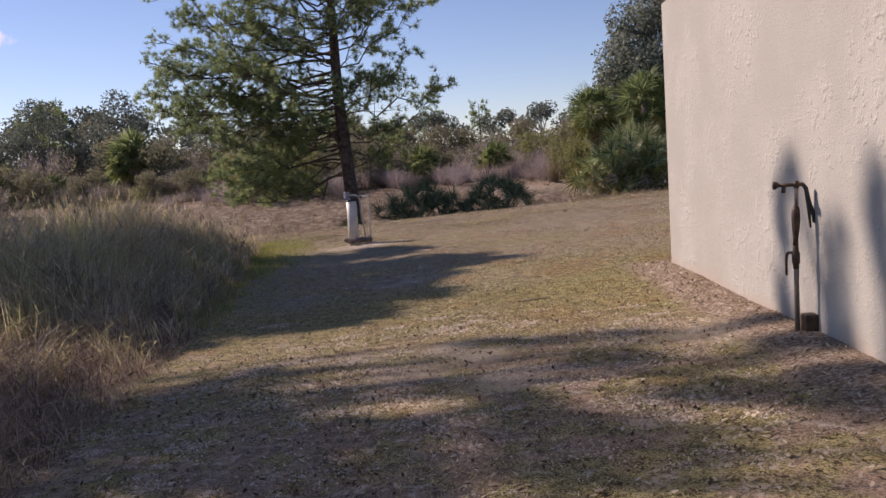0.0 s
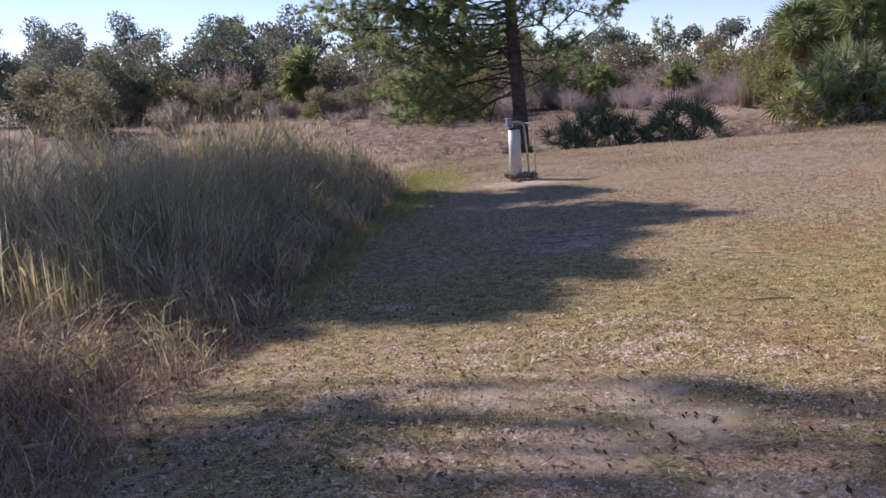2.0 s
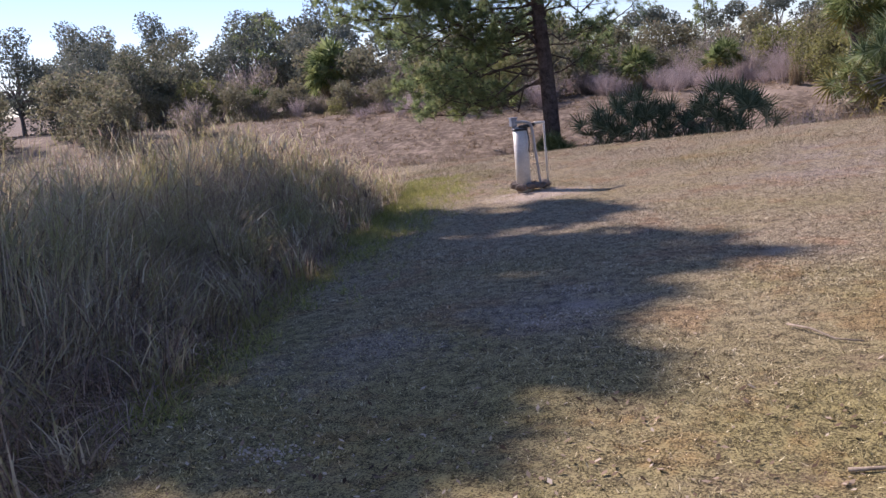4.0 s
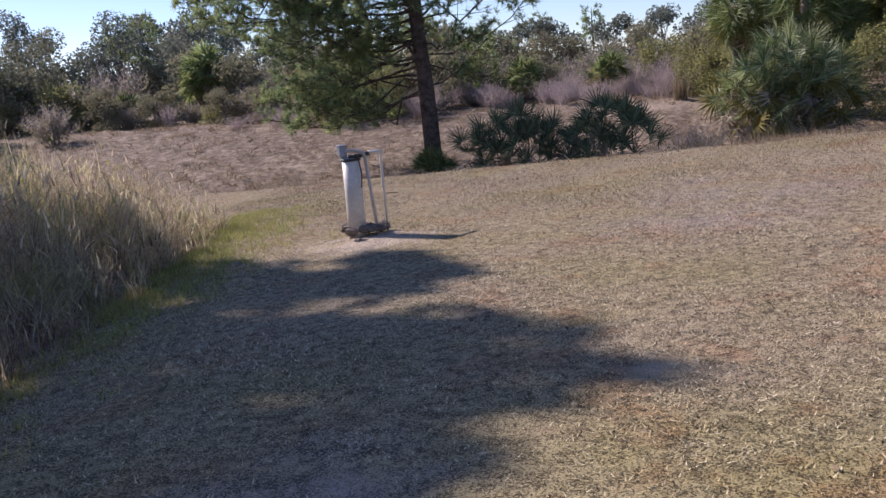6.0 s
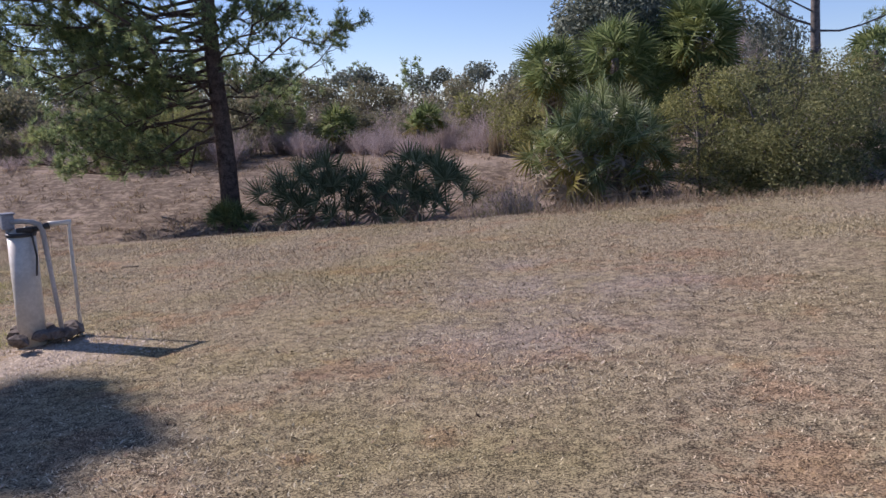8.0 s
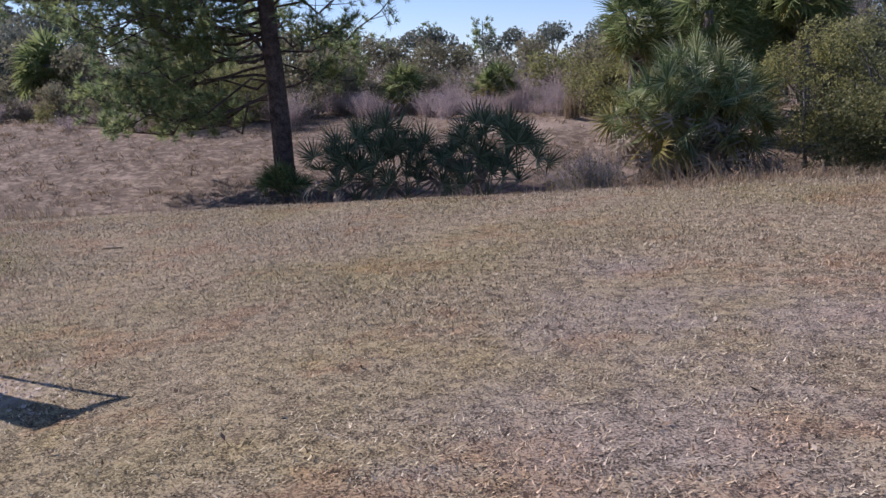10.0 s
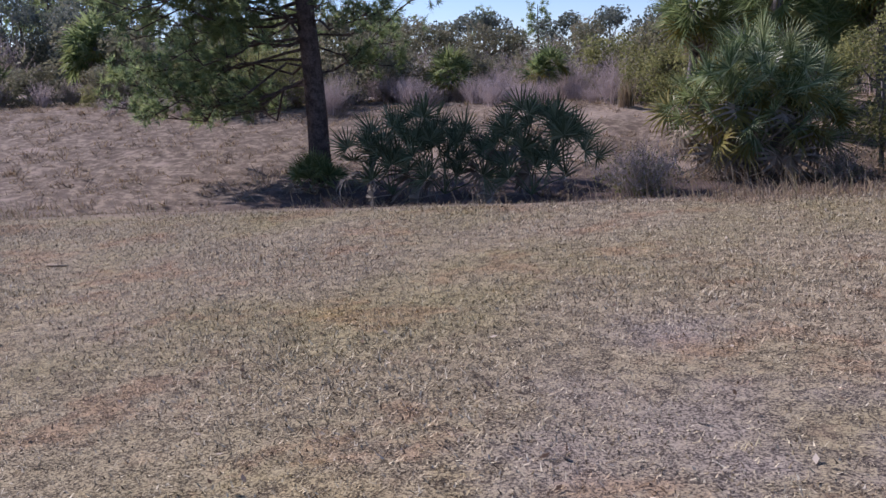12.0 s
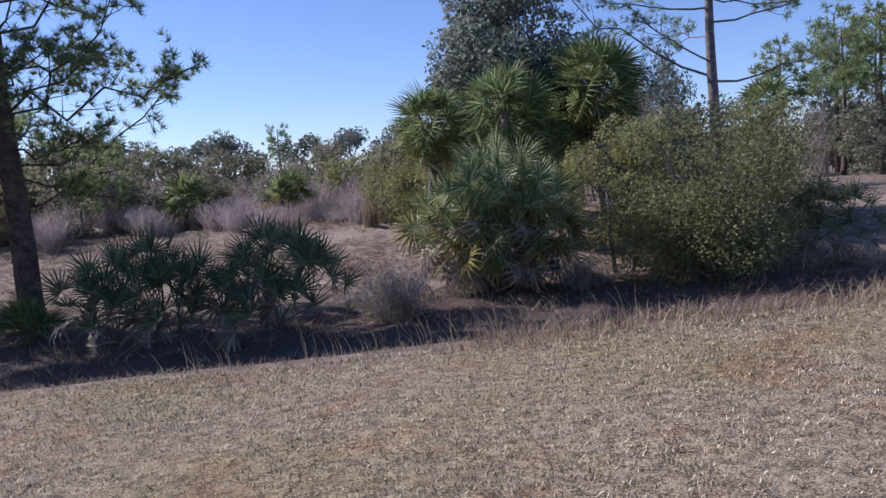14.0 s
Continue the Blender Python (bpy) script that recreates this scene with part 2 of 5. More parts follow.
def blade_mat():
    """Mown dry grass: straw, drifting to green in the same patches as the soil beneath it."""
    m, nd, lk, bs = nodes_of("mown_grass_blades")
    geo = nd.new("ShaderNodeNewGeometry")
    big = noise_tex(nd, lk, 0.45, 4.0, 0.6, geo.outputs["Position"]).outputs[0]
    rnd = geo.outputs["Random Per Island"]
    a = ramp(nd, [(0.0, (0.07, 0.046, 0.034)), (0.25, (0.28, 0.212, 0.138)), (0.6, (0.60, 0.498, 0.335)), (1.0, (0.88, 0.785, 0.59))])
    b = ramp(nd, [(0.0, (0.07, 0.06, 0.024)), (0.35, (0.30, 0.26, 0.10)), (0.7, (0.51, 0.44, 0.20)), (1.0, (0.84, 0.75, 0.47))])
    lk.new(rnd, a.inputs[0])
    lk.new(rnd, b.inputs[0])
    sep = nd.new("ShaderNodeSeparateXYZ")
    lk.new(geo.outputs["Position"], sep.inputs[0])
    young = value(nd, lk, "SUBTRACT", 1.0, fade(nd, lk, sep.outputs[1], 6.5, 11.5))
    lush = value(nd, lk, "MINIMUM", value(nd, lk, "ADD", value(nd, lk, "MULTIPLY", fade(nd, lk, big, 0.4, 0.75), 0.7), value(nd, lk, "MULTIPLY", young, 0.85)), 1.0)
    col = mosaic(nd, lk, geo.outputs["Position"], mix(nd, lk, lush, a.outputs[0], b.outputs[0]))
    mid = noise_tex(nd, lk, 2.3, 5.0, 0.65, geo.outputs["Position"]).outputs[0]
    col = mix(nd, lk, value(nd, lk, "MULTIPLY", fade(nd, lk, mid, 0.55, 0.72), 0.4), col, (0.22, 0.15, 0.10))
    # matted tussocks, thick and thin; shade of the gaps is put into the colour
    mat = fade(nd, lk, turf_gaps(nd, lk, geo.outputs["Position"]), 0.36, 0.47)
    col = mix(nd, lk, mat, (0.15, 0.112, 0.075), col)
    lk.new(col, bs.inputs["Base Color"])
    bs.inputs["Roughness"].default_value = 0.7
    bs.inputs["Specular IOR Level"].default_value = 0.15
    return m


def stucco_mat():
    m, nd, lk, bs = nodes_of("cream_stucco")
    co = nd.new("ShaderNodeTexCoord").outputs["Object"]
    stain = noise_tex(nd, lk, 1.3, 5.0, 0.6, co).outputs[0]
    fine = noise_tex(nd, lk, 60.0, 4.0, 0.65, co).outputs[0]
    lumps = noise_tex(nd, lk, 17.0, 3.0, 0.55, co).outputs[0]
    col = mix(nd, lk, fade(nd, lk, stain, 0.35, 0.68), (0.39, 0.376, 0.334), (0.445, 0.43, 0.386))
    col = mix(nd, lk, value(nd, lk, "MULTIPLY", fade(nd, lk, fine, 0.6, 0.75), 0.18), col, (0.37, 0.32, 0.265))
    sep = nd.new("ShaderNodeSeparateXYZ")
    lk.new(place(nd), sep.inputs[0])
    splash = value(nd, lk, "SUBTRACT", 1.0, fade(nd, lk, value(nd, lk, "ADD", sep.outputs[2], value(nd, lk, "MULTIPLY", stain, 0.25)), 0.34, 0.55))
    col = mix(nd, lk, value(nd, lk, "MULTIPLY", splash, 0.5), col, (0.44, 0.33, 0.24))
    lk.new(col, bs.inputs["Base Color"])
    bs.inputs["Roughness"].default_value = 0.92
    bs.inputs["Specular IOR Level"].default_value = 0.2
    bp = nd.new("ShaderNodeBump")
    bp.inputs["Strength"].default_value, bp.inputs["Distance"].default_value = 0.8, 0.014
    trowel = noise_tex(nd, lk, 7.0, 2.0, 0.5, co).outputs[0]
    chips = value(nd, lk, "MULTIPLY", fade(nd, lk, lumps, 0.52, 0.66), fade(nd, lk, stain, 0.4, 0.6))
    h = value(nd, lk, "ADD", value(nd, lk, "MULTIPLY", fine, 0.5), value(nd, lk, "ADD", value(nd, lk, "MULTIPLY", chips, 0.45), value(nd, lk, "MULTIPLY", trowel, 0.3)))
    lk.new(h, bp.inputs["Height"])
    lk.new(bp.outputs[0], bs.inputs["Normal"])
    return m


M_GROUND, M_BLADE, M_STUCCO = ground_mat(), blade_mat(), stucco_mat()
M_REED = leaf_mat("dry_reed", [(0.15, 0.105, 0.085), (0.39, 0.29, 0.225), (0.62, 0.50, 0.37), (0.44, 0.41, 0.19), (0.90, 0.81, 0.61)], 0.5, 0.65, 0.75, 1.1, (0.37, 0.38, 0.11))
M_WEED = leaf_mat("dead_weed_stalks", [(0.11, 0.07, 0.06), (0.28, 0.19, 0.155), (0.56, 0.43, 0.35), (0.20, 0.14, 0.11), (0.70, 0.58, 0.47)], 0.2, 0.8, 0.3, 0.9)
M_BANKGRASS = leaf_mat("rusty_bank_grass", [(0.12, 0.088, 0.064), (0.30, 0.222, 0.15), (0.50, 0.385, 0.26), (0.38, 0.315, 0.175)], 0.2, 0.75, 0.4, 0.25, (0.34, 0.26, 0.18))
M_DITCHGRASS = leaf_mat("pale_ditch_grass", [(0.17, 0.115, 0.085), (0.33, 0.25, 0.17), (0.46, 0.38, 0.27), (0.26, 0.24, 0.12)], 0.25, 0.7, 0.3, 0.5)
M_NEEDLE = leaf_mat("pine_needles", [(0.085, 0.13, 0.075), (0.185, 0.265, 0.135), (0.29, 0.37, 0.175), (0.42, 0.46, 0.20)], 0.6, 0.45, 0.45, 0.45, (0.30, 0.32, 0.085))
M_PALM = leaf_mat("palm_leaf", [(0.075, 0.11, 0.045), (0.17, 0.23, 0.09), (0.34, 0.40, 0.19)], 0.5, 0.55, 0.35, 0.6, (0.26, 0.25, 0.07), 0.2)
M_PALMBRIGHT = leaf_mat("glossy_palm_leaf", [(0.065, 0.10, 0.04), (0.175, 0.235, 0.095), (0.29, 0.355, 0.155), (0.56, 0.60, 0.38)], 0.35, 0.4, 0.35, 0.8, (0.24, 0.22, 0.06), 0.4)
M_PALMDARK = leaf_mat("palmetto_leaf", [(0.075, 0.10, 0.052), (0.15, 0.19, 0.10), (0.27, 0.31, 0.185)], 0.4, 0.45, 0.2, 0.7, (0.1, 0.09, 0.04), 0.15)
M_PALMOLD = leaf_mat("yellowing_palm_leaf", [(0.20, 0.17, 0.05), (0.31, 0.265, 0.08), (0.18, 0.18, 0.055)], 0.35, 0.5, 0.2, 0.8)
M_PALMDEAD = leaf_mat("dead_palm_leaf", [(0.18, 0.145, 0.11), (0.34, 0.285, 0.22), (0.50, 0.43, 0.35)], 0.2, 0.75, 0.2, 0.8)
M_OAK = leaf_mat("live_oak_leaf", [(0.10, 0.12, 0.055), (0.185, 0.20, 0.09), (0.28, 0.285, 0.135), (0.37, 0.36, 0.18)], 0.42, 0.5, 0.45, 0.5, (0.17, 0.17, 0.06))
M_CEDAR = leaf_mat("cedar_sprays", [(0.12, 0.155, 0.135), (0.235, 0.275, 0.225), (0.36, 0.39, 0.32)], 0.5, 0.5, 0.2, 0.3)
# scrub and twig tones are lightened to stand in for distance haze
M_OLIVE = leaf_mat("scrub_leaf", [(0.16, 0.165, 0.105), (0.24, 0.24, 0.145), (0.31, 0.305, 0.185), (0.31, 0.26, 0.19)], 0.4, 0.6, 0.5, 0.25, (0.17, 0.15, 0.10))
M_YELLOW = leaf_mat("yellow_green_leaf", [(0.17, 0.18, 0.075), (0.27, 0.28, 0.11), (0.38, 0.37, 0.165)], 0.45, 0.5, 0.35, 0.4, (0.2, 0.18, 0.085))
M_TWIG = leaf_mat("bare_grey_twigs", [(0.30, 0.25, 0.245), (0.48, 0.405, 0.395), (0.66, 0.57, 0.55)], 0.4, 0.85, 0.3, 0.3, (0.30, 0.225, 0.20))
# far foliage: aerial haze is put into these paler, greyer, bluish tones
M_HAZELEAF = leaf_mat("hazy_far_leaf", [(0.12, 0.145, 0.115), (0.175, 0.20, 0.16), (0.24, 0.26, 0.21)], 0.4, 0.6, 0.3, 0.12, (0.10, 0.11, 0.085))
M_FAROAK = leaf_mat("far_oak_leaf", [(0.12, 0.14, 0.09), (0.19, 0.205, 0.135), (0.26, 0.265, 0.175), (0.29, 0.27, 0.195)], 0.4, 0.6, 0.4, 0.15, (0.15, 0.14, 0.10))
M_BARK = plain_mat("pine_bark", (0.055, 0.04, 0.034), (0.16, 0.12, 0.1), 5.0, 0.95, 0, 1.0, 0.06, 22.0, 0.1)
M_BARKGREY = plain_mat("grey_bark", (0.10, 0.09, 0.085), (0.23, 0.21, 0.2), 4.0, 0.95, 0, 0.8, 0.03, 20.0, 0.1)
M_LITTER = leaf_mat("fallen_leaves", [(0.045, 0.028, 0.02), (0.13, 0.085, 0.055), (0.33, 0.24, 0.165), (0.58, 0.50, 0.39)], 0.0, 0.8, 0.0)
M_PVC = plain_mat("weathered_white_pvc", (0.54, 0.50, 0.43), (0.74, 0.70, 0.62), 3.0, 0.45, 0, 0.1, 0.002, 40.0)
M_GREYPIPE = plain_mat("weathered_grey_pipe", (0.36, 0.33, 0.30), (0.55, 0.51, 0.47), 5.0, 0.5, 0, 0.15, 0.002, 50.0)
M_STEELBOX = plain_mat("blue_grey_cast_cap", (0.20, 0.22, 0.26), (0.33, 0.35, 0.39), 9.0, 0.5, 0.3, 0.2, 0.002, 60.0)
M_DARK = plain_mat("black_plastic", (0.018, 0.017, 0.017), (0.045, 0.042, 0.04), 12.0, 0.5, 0, 0.2, 0.002)
M_RUST = plain_mat("dark_rusty_brass", (0.055, 0.04, 0.03), (0.13, 0.09, 0.06), 18.0, 0.55, 0.6, 0.4, 0.002)
M_GALV = plain_mat("dull_galvanised_pipe", (0.17, 0.14, 0.115), (0.30, 0.26, 0.22), 14.0, 0.55, 0.5, 0.3, 0.001)
M_STONE = plain_mat("crumbling_concrete", (0.09, 0.075, 0.065), (0.24, 0.205, 0.18), 9.0, 0.95, 0, 1.0, 0.02, 45.0, 0.1)
M_FASCIA = plain_mat("brown_painted_fascia", (0.13, 0.095, 0.07), (0.19, 0.145, 0.11), 2.0, 0.6, 0, 0.1, 0.003)
M_SHINGLE = plain_mat("brown_shingles", (0.09, 0.075, 0.065), (0.18, 0.15, 0.13), 3.0, 0.95, 0, 0.8, 0.01, 30.0)
M_SAND = plain_mat("pale_loose_sand", (0.36, 0.29, 0.22), (0.72, 0.62, 0.51), 28.0, 0.95, 0, 1.0, 0.012, 120.0, 0.1)
M_FRINGE = leaf_mat("fresh_grass", [(0.15, 0.16, 0.045), (0.29, 0.32, 0.085), (0.42, 0.44, 0.13), (0.55, 0.49, 0.24)], 0.4, 0.6, 0.35, 0.9, (0.38, 0.34, 0.17))
M_STICK = plain_mat("bleached_stick", (0.2, 0.155, 0.11), (0.4, 0.33, 0.25), 12.0, 0.9, 0, 0.4, 0.004)


# ---- mesh building ----
class Geo:
    """Collects vertices and faces; one material per mesh."""

    def __init__(self):
        self.v, self.f, self.n = [], [], 0

    def add(self, verts, faces):
        verts = np.asarray(verts, float).reshape(-1, 3)
        self.v.append(verts)
        for fs in faces if isinstance(faces, tuple) else (faces,):
            self.f += (np.asarray(fs, int) + self.n).tolist()
        self.n += len(verts)
        return self

    def tube(self, pts, radii, sides=6, cap=True):
        pts, radii = np.asarray(pts, float), np.asarray(radii, float)
        t = np.gradient(pts, axis=0)
        t /= np.linalg.norm(t, axis=1)[:, None] + 1e-9
        ref = np.array([0, 0, 1.0]) if abs(t[:, 2]).max() < 0.9 else np.array([1.0, 0.2, 0])
        a = np.cross(t, ref)
        a /= np.linalg.norm(a, axis=1)[:, None] + 1e-9
        b = np.cross(t, a)
        ang = np.linspace(0, 2 * np.pi, sides, endpoint=False)
        ring = pts[:, None] + radii[:, None, None] * (np.cos(ang)[None, :, None] * a[:, None] + np.sin(ang)[None, :, None] * b[:, None])
        k, faces = len(pts), []
        for i in range(k - 1):
            for j in range(sides):
                faces.append([i * sides + j, i * sides + (j + 1) % sides, (i + 1) * sides + (j + 1) % sides, (i + 1) * sides + j])
        start = self.n
        self.add(ring, faces)
        if cap:
            self.f += [list(range(start, start + sides))[::-1], list(range(start + (k - 1) * sides, start + k * sides))]
        return self

    def box(self, c, size, rz=0.0, bevel=0.0):
        bm = bmesh.new()
        bmesh.ops.create_cube(bm, size=1.0, matrix=Matrix.LocRotScale(c, Euler((0, 0, rz)), size))
        if bevel:
            bmesh.ops.bevel(bm, geom=bm.edges[:], offset=bevel, segments=2, profile=0.5, affect="EDGES")
        bm.verts.index_update()
        self.add([v.co[:] for v in bm.verts], [])
        base = self.n - len(bm.verts)
        self.f += [[v.index + base for v in f.verts] for f in bm.faces]
        bm.free()
        return self

    def mesh(self, name, mat, smooth=False):
        me = bpy.data.meshes.new(name)
        me.from_pydata(np.concatenate(self.v).tolist(), [], self.f)
        me.materials.append(mat)
        if smooth:
            me.shade_smooth()
        return me


def blades(geo, P, h, w, lean, az, segs=1):
    """Grass blades: base places, heights, widths, lean (tip's shift over height), direction."""
    P = np.asarray(P, float)
    n = len(P)
    side_az = az + np.pi / 2 + rng.uniform(-0.9, 0.9, n)
    side = np.stack([np.cos(side_az), np.sin(side_az), np.zeros(n)], 1)
    way = np.stack([np.cos(az), np.sin(az), np.zeros(n)], 1)
    rows = []
    for i in range(segs + 1):
        u = i / segs
        up = h * (u - 0.35 * np.minimum(lean, 1.5) * u**2 * 0.6)
        c = P + way * (lean * h * u**1.8)[:, None] + np.stack([0 * h, 0 * h, up], 1)
        if i == segs:
            rows.append(c[:, None])
        else:
            hw = (w * (1 - 0.75 * u) / 2)[:, None]
            rows.append(np.stack([c - side * hw, c + side * hw], 1))
    V = np.concatenate(rows, 1)
    k = 2 * segs + 1
    o = (np.arange(n) * k)[:, None]
    quads = [o + np.array([2 * i, 2 * i + 1, 2 * i + 3, 2 * i + 2]) for i in range(segs - 1)]
    tri = o + np.array([2 * segs - 2, 2 * segs - 1, 2 * segs])
    geo.add(V, tuple(quads) + (tri,))


def leaves(geo, C, size, aspect=0.5, droop=0.0, corners=4):
    """Lozenge or three-cornered leaves of that half length, turned at random."""
    n = len(C)
    a = rng.normal(size=(n, 3))
    a[:, 2] = a[:, 2] * 0.7 - droop
    a /= np.linalg.norm(a, axis=1)[:, None]
    b = np.cross(a, rng.normal(size=(n, 3)))
    b /= np.linalg.norm(b, axis=1)[:, None] + 1e-9
    s = (size * rng.uniform(0.6, 1.35, n))[:, None]
    if corners == 4:
        V = np.stack([C - a * s, C + b * s * aspect, C + a * s, C - b * s * aspect], 1)
    else:
        V = np.stack([C - a * s * 0.6 - b * s * aspect, C - a * s * 0.6 + b * s * aspect, C + a * s], 1)
    geo.add(V, (np.arange(n) * corners)[:, None] + np.arange(corners))


def unit(n):
    d = rng.normal(size=(n, 3))
    return d / np.linalg.norm(d, axis=1)[:, None]


def part(parent, name, me, m=None, label=""):
    ob = new(name, me)
    ob.parent = parent
    if m is not None:
        ob.matrix_local = m
    if label:
        ob["label"] = label
    return ob


def thing(name, m, parts, label, category, group=""):
    """An Empty at the base of a thing, and its parts under it."""
    e = new(name)
    e.empty_display_size = 0.2
    e.matrix_world = m
    for pn, me in parts:
        part(e, pn, me)
    return tagged(e, label, category, group)


def rot(x, y, z, yaw=0.0, s=1.0, sz=None):
    return Matrix.LocRotScale((x, y, z), Euler((0, 0, radians(yaw))), (s, s, sz or s))


# ---- the lie of the land ----
def smooth(v):
    v = np.clip(v, 0, 1)
    return v * v * (3 - 2 * v)


def lawn_edge(x):
    return 20.75 - 0.12 * np.clip(x, -14, 14)


def ground_z(x, y):
    """Lawn rising gently to +x, a ditch behind its far edge, then a bank up to the scrub."""
    x, y = np.asarray(x, float), np.asarray(y, float)
    lawn = 0.06 * np.clip(x, -9, 10)
    s = y - lawn_edge(x)
    z = lawn + smooth(s / 8.0) * (-2.35 - lawn)
    z = z + smooth((y - 33.0) / 21.0) * 1.85
    rough = 0.05 * np.sin(1.7 * x + 0.6 * y) * np.sin(0.9 * y - 0.7 * x) + 0.04 * np.sin(3.1 * x + 1.0) * np.sin(2.7 * y)
    off = (4.985 - x - 0.1476 * y) / 1.011
    z = z + 0.06 * np.exp(-((off - 0.05) / 0.28) ** 2) * smooth((8.6 - y) / 0.6)
    return z + rough * smooth((s - 1.0) / 4.0) * 1.6 + 0.012 * np.sin(2.3 * x + 1.3 * y) * np.sin(1.9 * y - 0.8 * x)


def gz(x, y):
    return float(ground_z(x, y))


def spread(parts):
    return np.unique(np.concatenate([np.arange(a, b, s) for a, b, s in parts]).round(4))


GX = spread([(-700, -100, 60), (-100, -45, 6), (-45, -12, 1.2), (-12, 3, 0.4), (3, 5, 0.14), (5, 16, 0.4), (16, 45, 1.5), (45, 100, 6), (100, 701, 60)])
GY = spread([(-300, -20, 40), (-20, -2, 2), (-2, 24, 0.36), (24, 62, 0.8), (62, 130, 5), (130, 901, 70)])
gx, gy = np.meshgrid(GX, GY)
gzz = ground_z(gx, gy)
g = Geo()
idx = np.arange(gx.size).reshape(gx.shape)
g.add(np.stack([gx, gy, gzz], -1), np.stack([idx[:-1, :-1], idx[:-1, 1:], idx[1:, 1:], idx[1:, :-1]], -1).reshape(-1, 4))
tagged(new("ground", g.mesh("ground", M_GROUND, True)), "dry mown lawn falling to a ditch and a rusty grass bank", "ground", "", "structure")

# ---- the house ----
CORNER, ALONG = Vector((3.83, 8.12)), Vector((0.146, -0.989)).normalized()
ACROSS = Vector((-ALONG.y, ALONG.x))
WALL_TOP, LONG, WIDE, THICK = 2.92, 13.0, 8.0, 0.2
YAW = math.atan2(ALONG.y, ALONG.x)


def wall_block(name, a, b, z0, z1, thick, mat, inset):
    """An upright slab from a to b whose outer face lies on that line; its body goes to the inset side."""
    d = (b - a).normalized()
    mid = (a + b) / 2 + Vector((inset.x, inset.y)) * thick / 2
    me = Geo().box((0, 0, 0), ((b - a).length, thick, z1 - z0), 0.0, 0.012).mesh(name, mat)
    ob = new(name, me)
    ob.matrix_world = Matrix.LocRotScale((mid.x, mid.y, (z0 + z1) / 2), Euler((0, 0, math.atan2(d.y, d.x))), None)
    return ob


far_l, far_r = CORNER, CORNER + ACROSS * WIDE
near_l, near_r = CORNER + ALONG * LONG, CORNER + ALONG * LONG + ACROSS * WIDE
for nm, a, b, ins, lab in (("wall_west", far_l, near_l, ACROSS, "cream rough stucco house wall with dirt splashed base"),
                      ("wall_north", far_l + ACROSS * THICK, far_r - ACROSS * THICK, ALONG, "cream rough stucco house wall facing the lawn"),
                      ("wall_east", far_r, near_r, -ACROSS, "cream rough stucco house wall"),
                      ("wall_south", near_l + ACROSS * THICK, near_r - ACROSS * THICK, -ALONG, "cream rough stucco house wall")):
    tagged(wall_block(nm, a, b, -0.3, WALL_TOP, THICK, M_STUCCO, ins), lab, "wall", "", "structure")
for nm, z, lab in (("floor", 0.12, "plain concrete floor slab inside the house"), ("ceiling", WALL_TOP - 0.12, "plain ceiling inside the house")):
    mid = (far_l + near_r) / 2
    ob = new(nm, Geo().box((0, 0, 0), (LONG - 0.42, WIDE - 0.42, 0.1), 0.0, 0.005).mesh(nm, M_STONE if nm == "floor" else M_STUCCO))
    ob.matrix_world = Matrix.LocRotScale((mid.x, mid.y, z), Euler((0, 0, YAW)), None)
    tagged(ob, lab, nm, "", "structure")
OV = 0.05
c0, c1 = far_l - ACROSS * OV - ALONG * OV, far_r + ACROSS * OV - ALONG * OV
c2, c3 = near_r + ACROSS * OV + ALONG * OV, near_l - ACROSS * OV + ALONG * OV
g = Geo()
cm = (c0 + c2) / 2
z0, z1 = WALL_TOP + 0.16, WALL_TOP + 1.5
r0, r1 = (c0 + c1) / 2, (c2 + c3) / 2
g.add([(*c0, z0), (*c1, z0), (*c2, z0), (*c3, z0), (*r0, z1), (*r1, z1)], [[0, 4, 5, 3], [1, 2, 5, 4]])
g.f += [[0, 1, 4], [2, 3, 5], [3, 2, 1, 0]]
tagged(new("roof", g.mesh("roof", M_SHINGLE)), "brown shingled low gable roof of the stucco house", "roof", "", "structure")
for a, b, ins in ((c0, c3, ACROSS), (c0, c1, ALONG), (c1, c2, -ACROSS), (c3, c2, -ALONG)):
    tagged(wall_block("trim", a - ins * 0.004, b - ins * 0.004, WALL_TOP + 0.003, z0 - 0.003, 0.06, M_FASCIA, ins), "brown painted fascia board under the roof", "trim", "", "structure")


